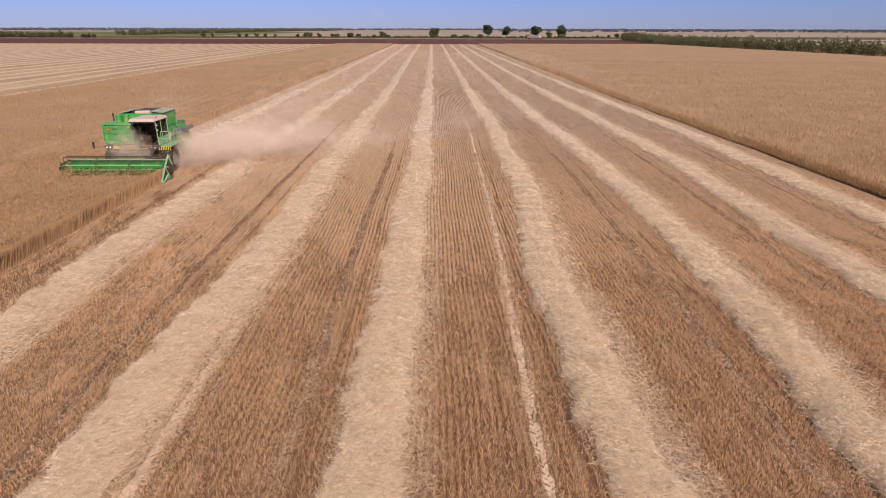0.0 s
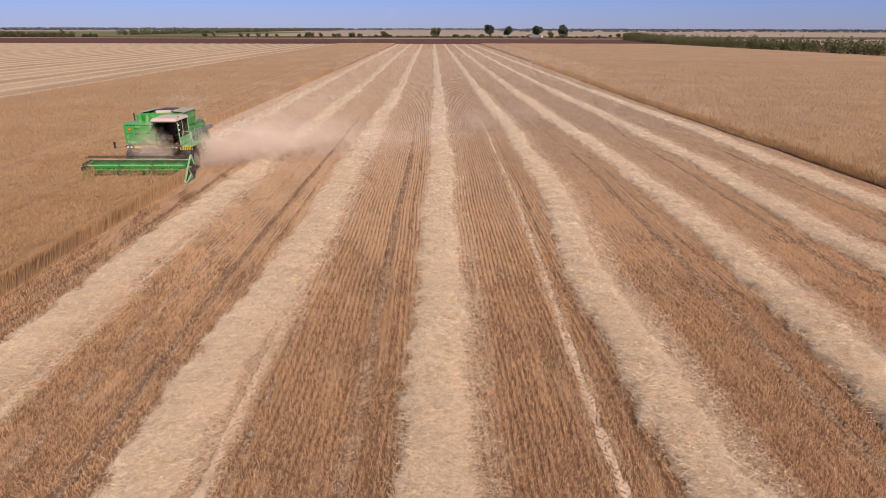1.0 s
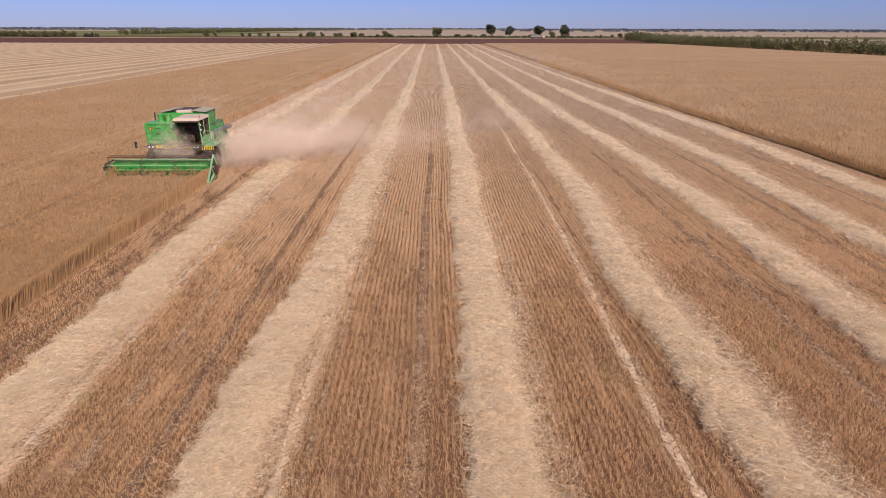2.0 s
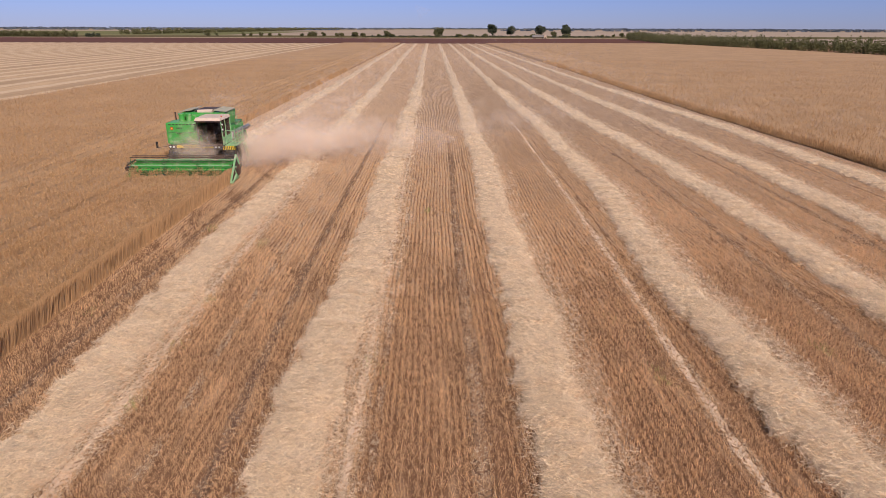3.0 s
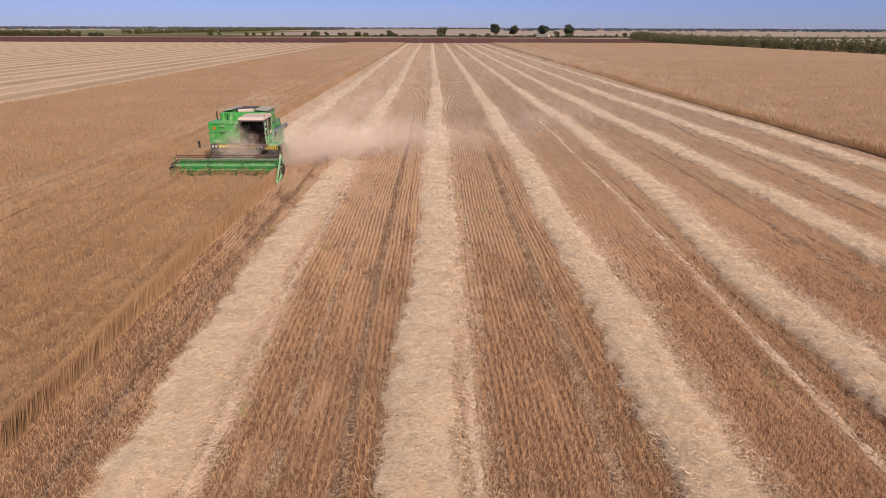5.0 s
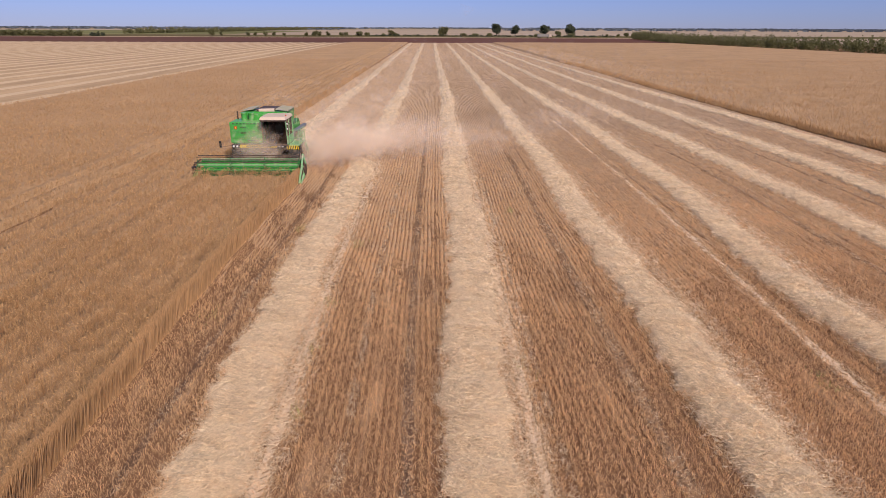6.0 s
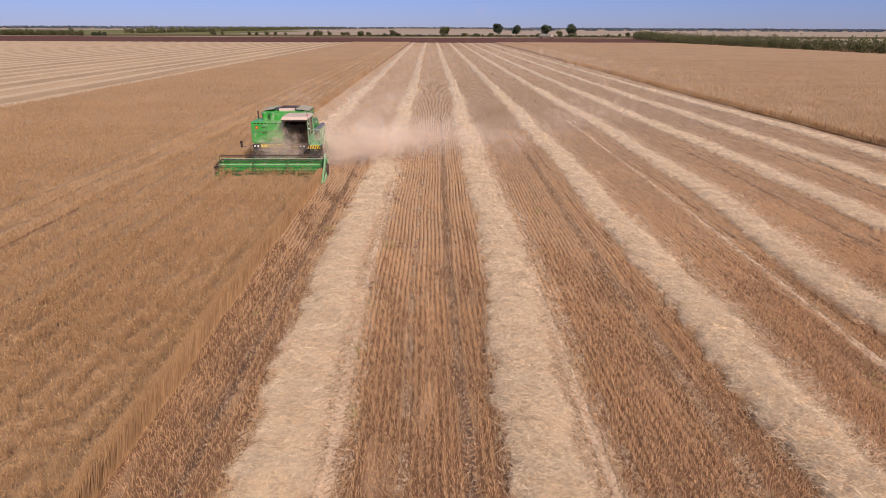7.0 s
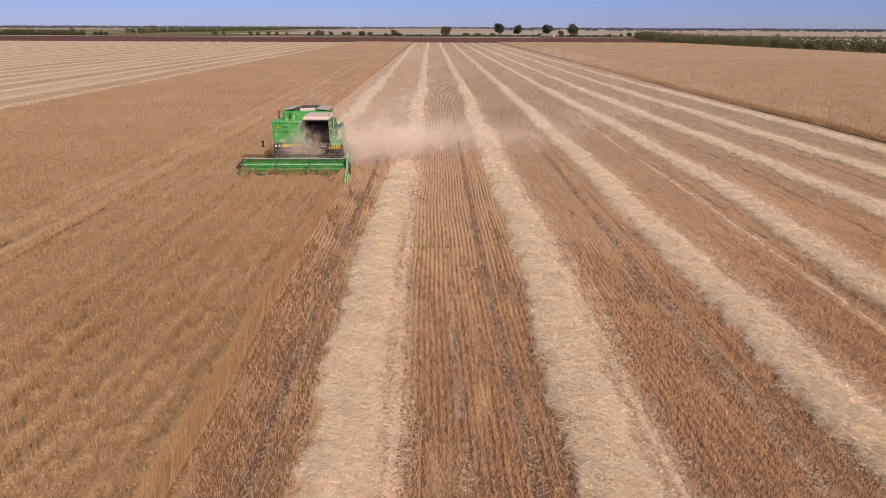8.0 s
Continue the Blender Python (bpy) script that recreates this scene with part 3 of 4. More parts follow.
def make_crop(name, x0f, x1f, y0, y1, edge_sides, label, dens, wedge, inset=(0.0, 0.0)):
    """A block of standing wheat between x0f(y) and x1f(y): a canopy sheet closed by walls, and ears and stalks over it."""
    yy = np.concatenate([np.arange(y0, min(y1, 70), 0.35), np.arange(max(y0, 70), min(y1, 160), 1.2), np.linspace(161, y1, 70)]) if y1 > 161 else np.arange(y0, y1 + 0.01, 0.35)
    a, b = x0f(yy) + inset[0], x1f(yy) - inset[1]
    wid = float(np.max(b - a))
    s = np.linspace(0, 1, int(min(wid / 0.24, 170)))
    vx = a[:, None] + (b - a)[:, None] * s[None, :]
    vy = np.broadcast_to(yy[:, None], vx.shape)
    vz = crop_height(vx, vy) - np.interp(np.hypot(vx + 3, vy), (30, 90), (0.20, 0.0))      # sunk near the viewpoint, so deeper shade darkens the canopy there
    vx = np.concatenate([vx[:, :1] - inset[0] * 0.4, vx, vx[:, -1:] + inset[1] * 0.4], 1)
    vy = np.concatenate([vy[:, :1], vy, vy[:, -1:]], 1)
    vz = np.concatenate([np.zeros((len(yy), 1)) - 0.02, vz, np.zeros((len(yy), 1)) - 0.02], 1)
    thing = empty(name, Matrix(), label, "wheat crop")
    thing["kind"] = "stuff"
    cap = soup("crop_canopy", np.stack([vx, vy, vz], -1).reshape(-1, 3), grid_faces(vx.shape[1], len(yy)), M_CANOPY, thing)
    cap["kind"] = "stuff"
    # ears
    xa, xb = float(a.min()), float(b.max())
    p = scatter(xa, xb, tuple(q for q in BANDS if y0 - 8 <= q < 200), dens, 20.0)
    if y0 < 0:
        p = np.concatenate([p, np.random.uniform((xa, y0), (xb, 9.0), (int(14 * (xb - xa) * 12), 2))])
    p = p[(p[:, 1] > y0) & (p[:, 1] < y1)]
    p = p[wedge(p) | (p[:, 1] < 9)]
    p = p[(p[:, 0] > x0f(p[:, 1]) - 0.1) & (p[:, 0] < x1f(p[:, 1]) + 0.1)]
    h = crop_height(p[:, 0], p[:, 1])
    clump = wave_noise(p[:, 0], p[:, 1] * 0.6, 31, 3, 0.75)
    ok = (h > 0.2) & (clump + np.random.normal(0, 0.28, len(p)) > -0.15)
    p, h = p[ok], (h + 0.07 * clump)[ok]
    n = len(p)
    far = np.interp(np.hypot(p[:, 0] + 3, p[:, 1]), (12, 21, 50, 120), (0.7, 0.85, 1.5, 2.0))
    lean = unit(np.stack([np.random.normal(0.0, 0.22, n), np.random.normal(0.0, 0.22, n), np.ones(n)], 1))
    rise = np.random.uniform(0.28, 0.42, n)
    base = np.stack([p[:, 0], p[:, 1], h - 0.06], 1)
    v, f = strands(base + lean * rise[:, None], -lean, rise, 0.013 * far)
    stalk_tops = base + lean * (rise * 0.97)[:, None]
    droop = unit(lean + np.stack([np.random.normal(0, 0.55, n), np.random.normal(-0.1, 0.55, n), np.random.normal(-0.25, 0.3, n)], 1))
    side = unit(np.cross(droop, np.random.normal(size=(n, 3)))) * (0.011 * far)[:, None]
    ln = (np.random.uniform(0.07, 0.12, n) * np.clip(far, 1, 1.8))[:, None]
    ev = np.stack([stalk_tops, stalk_tops + droop * ln * 0.45 + side, stalk_tops + droop * ln, stalk_tops + droop * ln * 0.45 - side], 1).reshape(-1, 3)
    ef = np.arange(4 * n).reshape(n, 4)
    e = soup("ears", ev, ef, M_WHEAT, thing)
    e["kind"] = "stuff"
    st = soup("stalk_tops", v, f, M_STALK, thing)
    st["kind"] = "stuff"
    # stalks on the open faces
    for side_f, y_lo, y_hi, count, into in edge_sides:
        ey = y_lo + (y_hi - y_lo) * np.random.rand(count) ** 1.6
        m = len(ey)
        farE = np.clip(ey / 21.0, 0.8, 2.6)
        ex = side_f(ey) + into * np.abs(np.random.normal(0, 0.05 if into < 0 else 0.45, m)) + 0.015 * np.sin(ey * 2.1) - into * 0.03
        lean = unit(np.stack([np.random.normal(-0.03 * into, 0.07, m), np.random.normal(0, 0.07, m), np.ones(m)], 1))
        tall = np.random.uniform(0.72, 0.97, m) * (1.0 if into < 0 else np.clip(0.30 + 0.75 * (ex - side_f(ey)), 0.25, 1.0))
        b0 = np.stack([ex, ey, np.zeros(m)], 1)
        wv = unit(np.stack([np.random.normal(0.8, 0.4, m), np.random.normal(0.5, 0.4, m), np.zeros(m)], 1)) * (0.0075 * farE)[:, None]
        tp = b0 + lean * tall[:, None]
        v = np.stack([b0 - wv, b0 + wv, tp + wv * 1.1, tp - wv * 1.1], 1).reshape(-1, 3)
        if into > 0:
            q = soup("edge_stalks", v, np.arange(4 * m).reshape(m, 4), M_STALK, thing)
            q["kind"] = "stuff"
            continue
        fy = np.arange(y_lo, y_hi + 0.01, 0.12)
        fx = side_f(fy)
        jag = 0.60 + 0.06 * np.sin(fy * 3.7) + np.random.normal(0, 0.03, len(fy))
        sheet_v = np.stack([np.stack([fx - 0.01 * into, fy, np.full_like(fy, -0.02)], -1), np.stack([fx + 0.03 * into, fy, jag], -1)], 1)
        face = soup("stalk_face", sheet_v.reshape(-1, 3), grid_faces(2, len(fy)), M_STALK, thing)
        face["kind"] = "stuff"
        q = soup("edge_stalks", v, np.arange(4 * m).reshape(m, 4), M_STALK, thing)
        q["kind"] = "stuff"
    return thing


def const(v):
    return lambda y: np.full_like(np.asarray(y, dtype=float), v)


def near_edge(y):
    return EDGE_NEAR + 0.05 * np.sin(np.asarray(y) * 0.9) + 0.10 * np.sin(np.asarray(y) * 0.17)


def far_edge(y):
    return np.interp(y, (40, 140, 415), (EDGE_FAR, -18.9, -19.6))


make_crop("standing_wheat", const(EDGE_LEFT), far_edge, -14.0, FIELD_END, [(far_edge, CUT_Y, 150, 9000, -1)],
          "ripe golden standing wheat beside the combine", 330.0, lambda p: p[:, 0] > -0.80 * p[:, 1] - 11)
make_crop("wheat_strip", lambda y: far_edge(y) + 0.02, near_edge, -14.0, CUT_Y, [(near_edge, 9.0, CUT_Y, 52000, -1), (near_edge, -14.0, 9.0, 5000, -1)],
          "ripe golden wheat strip still standing before the header", 460.0, lambda p: p[:, 0] > -0.80 * p[:, 1] - 11, (0.0, 0.24))


def right_edge(y):
    return EDGE_RIGHT + 0.25 * np.sin(np.asarray(y) * 0.05) + 0.1 * np.sin(np.asarray(y) * 0.4)


make_crop("standing_wheat", right_edge, lambda y: np.interp(y, (0, 250, 415), (190.0, 170.0, 150.0)), 20.0, FIELD_END, [(right_edge, 24, 190, 34000, 1)],
          "ripe golden standing wheat along the stubble's far side", 240.0, lambda p: (p[:, 0] < 0.82 * p[:, 1] + 13) & (p[:, 0] > EDGE_RIGHT + 0.9), (1.3, 0.0))


# ---- harvested ground with thin swaths west of the wheat ----
def make_west():
    sheet("ground_west", -420, EDGE_LEFT, -20, FIELD_END, 0.03, mat("west_stubble", (0.45, 0.31, 0.195), 0.95, vary=0.2, scale=0.05, stretch=(3, 0.3, 1)), "pale harvested stubble west of the wheat", 6, 20)
    for k in range(40):
        c = EDGE_LEFT - 3.6 - 7.0 * k
        y = np.linspace(40 + 0.75 * k * 7, FIELD_END, 100)
        u = np.linspace(-1.15, 1.15, 9)
        vx = c + 0.3 * np.sin(y * 0.06 + k)[:, None] + u[None, :] * (1 + 0.2 * np.sin(y * 0.7 + k))[:, None]
        vz = 0.0 + 0.15 * np.sqrt(np.clip(1 - (u / 1.2) ** 2, 0, 1))[None, :] * (1 + 0.25 * wave_noise(vx, y[:, None], k, 2, 2.5))
        vy = np.broadcast_to(y[:, None], vx.shape)
        ob = soup("straw_windrow", np.stack([vx, vy, vz], -1).reshape(-1, 3), grid_faces(9, len(y)), M_WEST_STRAW, None, smooth=True)
        tagged(ob, "pale straw windrow on the harvested western field", "windrow", "western windrows")


make_west()


# ---- trees and shrubs ----
def leaf_cloud(centres, radii, count, size):
    """Small leaf clumps scattered through ellipsoids."""
    vs = []
    for c, r, m in zip(centres, radii, count):
        d = unit(np.random.normal(size=(m, 3))) * (np.random.rand(m, 1) ** 0.45) * np.asarray(r)
        vs.append(np.asarray(c) + d)
    c = np.concatenate(vs)
    n = len(c)
    a = unit(np.random.normal(size=(n, 3)))
    b = unit(np.cross(a, np.random.normal(size=(n, 3))))
    s = size * np.random.uniform(0.6, 1.4, (n, 1))
    v = np.stack([c + a * s, c + b * s, c - a * s * 0.8 + b * s * 0.1, c - b * s], 1).reshape(-1, 3)
    return v, np.arange(4 * n).reshape(n, 4)


def make_tree(x, y, height, width, material, label, category, trunk=True, seed=0):
    np.random.seed(1000 + seed)
    random.seed(1000 + seed)
    name = "tree" if category == "tree" else "shrub"
    thing = empty(name, pose(x, y, 0.08), label, category, "trees along the road" if trunk else "shrubs along the road")
    bm = bmesh.new()
    th = height * (0.32 if trunk else 0.2)
    rod(bm, (0, 0, -0.1), (0.1, 0, th), height * 0.035, 7, height * 0.02)
    cs, rs, ms = [], [], []
    lobes = 15 if trunk else 10
    for k in range(lobes):
        ang = 6.283 * k / lobes + random.uniform(-0.3, 0.3)
        rr = width * 0.5 * random.uniform(0.25, 0.72)
        zz = height * (random.uniform(0.30, 0.84) if trunk else random.uniform(0.18, 0.78))
        c = (rr * math.cos(ang), rr * math.sin(ang), zz)
        cs.append(c)
        q = width * random.uniform(0.20, 0.30)
        rs.append((q, q, q * 0.85))
        ms.append(80)
        rod(bm, (0.05, 0, th * random.uniform(0.6, 0.98)), c, height * 0.012, 5, height * 0.004)
    part("trunk", bm, M_BARK, thing)
    v, f = leaf_cloud(cs, rs, ms, width * 0.055)
    soup("crown", v, f, material, thing)


TREES = [  # x, y, height, width, kind
    (-48, 705, 6.5, 9, 1), (8, 715, 10, 13, 1),
    (70, 745, 14, 12, 0), (92, 750, 11.5, 11, 0), (126, 750, 12, 12, 0), (139, 735, 7, 7, 1), (155, 740, 12, 12, 0), (161, 780, 14, 11, 0),
    (-75, 705, 4, 6, 1), (-84, 712, 4.5, 8, 1), (-98, 705, 4, 6, 1), (-104, 712, 4, 6, 1), (-117, 705, 5, 5, 1), (-128, 705, 5.5, 7, 1), (-134, 712, 5, 6, 1), (-142, 710, 3.8, 5, 1),
    (-165, 705, 3.6, 4.5, 1), (-176, 705, 4, 4.5, 1), (-186, 708, 4.6, 5, 1), (-196, 705, 4, 5, 1), (-205, 709, 3.8, 5, 1), (-233, 705, 4, 4, 1), (-243, 705, 4, 6, 1),
    (207, 700, 4.5, 6, 1), (198, 700, 3.5, 4, 1), (187, 703, 3, 4, 1), (30, 705, 2.6, 9, 1), (42, 703, 2.4, 8, 1), (58, 703, 2.8, 8, 1), (-42, 700, 2.5, 5, 1), (-57, 700, 2.6, 5, 1), (110, 703, 2.6, 7, 1), (147, 703, 2.8, 9, 1),
]
for k, (x, y, h, w, kind) in enumerate(TREES):
    make_tree(x, y, h, w, M_LEAF if kind else M_LEAF_DARK, "round green roadside shrub by the ploughed strip" if kind else "tall dark green tree by the field road", "shrub" if kind else "tree", kind == 0, k)


def make_woods(name, pts, hlo, hhi, depth, clump, gap, material, label, size, per=40, dense=1.0):
    """A belt of bushes along a line, of uneven height with gaps."""
    cs, rs, ms = [], [], []
    for (xa, ya), (xb, yb) in zip(pts, pts[1:]):
        n = max(2, int(dense * math.hypot(xb - xa, yb - ya) / clump))
        for k in range(n):
            if random.random() < gap:
                continue
            t = (k + random.random()) / n
            h = random.uniform(hlo, hhi) * random.uniform(0.75, 1.15)
            w = clump * random.uniform(0.7, 1.3)
            cs.append((xa + (xb - xa) * t + random.uniform(-depth, depth), ya + (yb - ya) * t + random.uniform(-depth, depth), h * 0.48))
            rs.append((w, w, h * 0.52))
            ms.append(per)
    v, f = leaf_cloud(cs, rs, ms, size)
    v[:, 2] = np.maximum(v[:, 2], 0.02)
    ob = soup(name, v, f, material)
    return tagged(ob, label, "woods", kind="stuff")


make_woods("shrub_belt", [(196, 150), (180, 250), (166, 330), (160, 420), (178, 560), (205, 660)], 4.2, 7.0, 6.0, 1.3, 0.04, M_LEAF, "dense green shrub belt along the wheat", 0.30, 44, 2.2)
make_woods("shrub_belt", [(202, 150), (187, 250), (174, 330), (168, 420), (186, 560), (212, 665)], 4.6, 7.4, 6.0, 1.4, 0.04, M_LEAF, "second row of the dense green shrub belt", 0.32, 44, 1.8)
make_woods("tree_belt", [(-600, 652), (-450, 650), (-352, 648)], 4.5, 7.0, 4.0, 2.2, 0.02, M_LEAF, "dull green tree belt beyond the ploughed strip", 0.55, 60, 2.4)
make_woods("tree_belt", [(-346, 648), (-330, 648)], 3, 5, 3.0, 2.0, 0.15, M_LEAF_DARK, "low dark bushes ending a tree belt", 0.6, 70)
make_woods("tree_belt", [(-398, 850), (-390, 1120), (-400, 1700), (-415, 3000)], 5, 9, 5.0, 3.2, 0.08, M_LEAF, "green tree belt running away along a field", 1.0)
make_woods("roadside_brush", [(-70, 697), (60, 696), (195, 694)], 1.2, 2.6, 3.0, 1.6, 0.15, M_LEAF_DARK, "low dark brush along the dusty field road", 0.45, 24)
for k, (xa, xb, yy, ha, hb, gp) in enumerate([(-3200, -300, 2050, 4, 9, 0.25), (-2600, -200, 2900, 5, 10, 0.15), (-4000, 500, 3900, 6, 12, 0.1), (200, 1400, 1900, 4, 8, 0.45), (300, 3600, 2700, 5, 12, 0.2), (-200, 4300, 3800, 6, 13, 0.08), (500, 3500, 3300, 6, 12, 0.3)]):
    make_woods("far_woods", [(xa, yy), ((xa + xb) / 2, yy + 40), (xb, yy)], ha * 0.75, hb * 0.75, 20, 9.0, gp, M_LEAF_HAZED, "distant line of bluish haze-tinted trees on the horizon", 2.2, 22, 1.3)


# ---- combine harvester: faces -Y, header knife at local y = 0 ----
def wheel(parent, x, y, r, w, lugs, name="wheel"):
    hub = new(name)
    hub.parent = parent
    hub.location = (x, y, r)
    bm = bmesh.new()
    seg = 28
    prof = [(-w / 2, r * 0.55), (-w / 2, r * 0.86), (-w * 0.40, r * 0.95), (-w * 0.2, r * 0.975), (w * 0.2, r * 0.975), (w * 0.40, r * 0.95), (w / 2, r * 0.86), (w / 2, r * 0.55)]
    rings = []
    for k in range(seg):
        a = 6.28319 * k / seg
        rings.append([bm.verts.new((px, pr * math.cos(a), pr * math.sin(a))) for px, pr in prof])
    for k in range(seg):
        q, s = rings[k], rings[(k + 1) % seg]
        for j in range(len(prof) - 1):
            bm.faces.new((q[j], q[j + 1], s[j + 1], s[j]))
    for k in range(lugs):
        for s in (-1, 1):
            a = 6.28319 * (k + (0.5 if s > 0 else 0)) / lugs
            b = a + 0.16
            vs = []
            for (px, ang) in ((0.02 * s, a), (s * w * 0.47, b)):
                for da in (-0.035, 0.035):
                    for rr in (r * 0.93, r * 1.0):
                        vs.append(bm.verts.new((px, rr * math.cos(ang + da), rr * math.sin(ang + da))))
            for q in ((0, 1, 3, 2), (4, 6, 7, 5), (1, 5, 7, 3), (0, 2, 6, 4), (0, 4, 5, 1), (2, 3, 7, 6)):
                bm.faces.new([vs[t] for t in q])
    part("tyre", bm, M_BLACK, hub, "black lugged rubber tyre")
    bm = bmesh.new()
    rod(bm, (-w * 0.36, 0, 0), (w * 0.36, 0, 0), r * 0.56, 20)
    rod(bm, (-w * 0.44, 0, 0), (w * 0.44, 0, 0), r * 0.22, 12)
    part("rim", bm, M_STEEL, hub, "dusty grey rim")
    return hub


def make_combine(m):
    C = empty("combine_harvester", m, "bright green combine harvester with wide reel header cutting wheat", "combine harvester")
    HW = 3.38
    # header
    H = new("header")
    H.parent = C
    boxed("header_back", (-HW, HW, 0.92, 0.98, 0.42, 1.22), M_GREEN, H)
    boxed("header_top_beam", (-HW, HW, 0.90, 1.04, 1.22, 1.34), M_GREEN_PALE, H, 0.015)
    bm = bmesh.new()
    box(bm, -HW, HW, 0.02, 0.95, 0.26, 0.32, top=(0, 0, 0, 0))
    part("header_floor", bm, M_GREEN_SHADED, H)
    boxed("knife_bar", (-HW, HW, -0.05, 0.06, 0.24, 0.29), M_STEEL, H)
    for k in range(45):
        x = -HW + 0.08 + k * (2 * HW - 0.16) / 44
        boxed("knife_guard", (x - 0.018, x + 0.018, -0.17, -0.05, 0.245, 0.285), M_STEEL, H, top=(0.012, -0.012, 0.03, 0))
    for s in (-1, 1):
        bm = bmesh.new()
        x = s * HW
        pts = [(x, -0.55, 0.12), (x, 0.0, 0.75), (x, 0.75, 1.15), (x, 1.0, 1.15), (x, 1.0, 0.25), (x, 0.0, 0.2)]
        a = [bm.verts.new(p) for p in pts]
        b = [bm.verts.new((p[0] + s * 0.06, p[1], p[2])) for p in pts]
        bm.faces.new(a)
        bm.faces.new(b[::-1])
        for k in range(6):
            bm.faces.new((a[k], b[k], b[(k + 1) % 6], a[(k + 1) % 6]))
        part("end_plate", bm, M_GREEN, H)
    bm = bmesh.new()
    rod(bm, (-HW + 0.05, 0.62, 0.62), (HW - 0.05, 0.62, 0.62), 0.15, 14)
    part("auger_tube", bm, M_GREEN, H)
    bm = bmesh.new()
    for s in (-1, 1):
        prev = None
        for k in range(0, 97):
            a = k * 0.42
            x = s * (HW - 0.1 - k * (HW - 0.75) / 96)
            p0 = bm.verts.new((x, 0.62 + 0.15 * math.cos(a), 0.62 + 0.15 * math.sin(a) * s))
            p1 = bm.verts.new((x, 0.62 + 0.20 * math.cos(a), 0.62 + 0.20 * math.sin(a) * s))
            if prev:
                bm.faces.new((prev[0], prev[1], p1, p0))
            prev = (p0, p1)
    fl = part("auger_flight", bm, M_GREEN_SHADED, H)
    sm = fl.modifiers.new("solid", "SOLIDIFY")
    sm.thickness = 0.012
    # reel
    R = new("reel")
    R.parent = C
    RY, RZ, RR = 0.02, 1.10, 0.54
    bm = bmesh.new()
    rod(bm, (-HW + 0.04, RY, RZ), (HW - 0.04, RY, RZ), 0.05, 12)
    part("reel_tube", bm, M_GREEN_PALE, R, "pale dusty green reel tube")
    for k in range(6):
        a = 0.52 + k * math.pi / 3
        y, z = RY + RR * math.cos(a), RZ + RR * math.sin(a)
        bm = bmesh.new()
        rod(bm, (-HW + 0.03, y, z), (HW - 0.03, y, z), 0.026, 6)
        part("tine_bar", bm, M_DARK if math.sin(a) > 0.4 else M_GREEN_SHADED, R, "dark rusty tine bar" if math.sin(a) > 0.4 else "tine bar in shaded green")
        bm = bmesh.new()
        for q in range(28):
            x = -HW + 0.1 + q * (2 * HW - 0.2) / 27
            rod(bm, (x, y, z), (x, y - 0.06, z - 0.20), 0.003, 4)
        part("tines", bm, M_DARK, R)["kind"] = "stuff"
    for q in range(4):
        x = -HW + 0.06 + q * (2 * HW - 0.12) / 3
        rods("spider", [((x, RY, RZ), (x, RY + RR * math.cos(0.52 + k * math.pi / 3), RZ + RR * math.sin(0.52 + k * math.pi / 3))) for k in range(6)], 0.018, M_GREEN_SHADED, R)
        rods("reel_ring", [((x, RY + 0.6 * RR * math.cos(0.52 + k * math.pi / 3), RZ + 0.6 * RR * math.sin(0.52 + k * math.pi / 3)), (x, RY + 0.6 * RR * math.cos(0.52 + (k + 1) * math.pi / 3), RZ + 0.6 * RR * math.sin(0.52 + (k + 1) * math.pi / 3))) for k in range(6)], 0.014, M_GREEN_SHADED, R)
    for s in (-1, 1):
        rods("reel_arm", [((s * (HW + 0.10), 1.0, 1.28), (s * (HW + 0.10), RY - 0.25, 1.16))], 0.05, M_DARK, R)
    rods("reel_drive_rod", [((-HW, 0.45, 1.66), (HW, 0.45, 1.66))], 0.035, M_DARK, R)
    # dividers and drive guard frame
    for s, mt in ((-1, M_GREEN_SHADED), (1, M_GREEN_PALE)):
        x = s * (HW + 0.26)
        bm = bmesh.new()
        rod(bm, (x, -1.05, 0.10), (x - s * 0.06, 0.2, 0.55), 0.03, 8, 0.10)
        rod(bm, (x - s * 0.06, 0.2, 0.55), (x - s * 0.1, 1.0, 0.7), 0.10, 8, 0.08)
        part("divider", bm, mt, H)
    x = HW + 0.10
    fr = [((x, -0.95, 0.12), (x + 0.10, -0.35, 1.05)), ((x + 0.10, -0.35, 1.05), (x + 0.05, 0.55, 1.72)), ((x + 0.05, 0.55, 1.72), (x + 0.16, 0.75, 0.9)),
          ((x + 0.16, 0.75, 0.9), (x + 0.10, 0.25, 0.25)), ((x + 0.10, 0.25, 0.25), (x, -0.95, 0.12)), ((x + 0.10, -0.35, 1.05), (x + 0.16, 0.75, 0.9)), ((x + 0.10, -0.35, 1.05), (x + 0.10, 0.25, 0.25))]
    rods("drive_guard", fr, 0.068, M_GREEN_PALE, H, 6, "pale dusty green tubular guard")
    # dark sheet added for the dark gaps inside the guard frame
    bm = bmesh.new()
    q = [bm.verts.new(c) for c in ((x + 0.02, -0.80, 0.22), (x + 0.10, -0.30, 0.95), (x + 0.06, 0.45, 1.55), (x + 0.14, 0.66, 0.9), (x + 0.10, 0.22, 0.32))]
    r = [bm.verts.new((c.co.x + 0.02, c.co.y, c.co.z)) for c in q]
    bm.faces.new(q)
    bm.faces.new(r[::-1])
    for j in range(5):
        bm.faces.new((q[j], r[j], r[(j + 1) % 5], q[(j + 1) % 5]))
    part("guard_plate", bm, M_DARK, H)
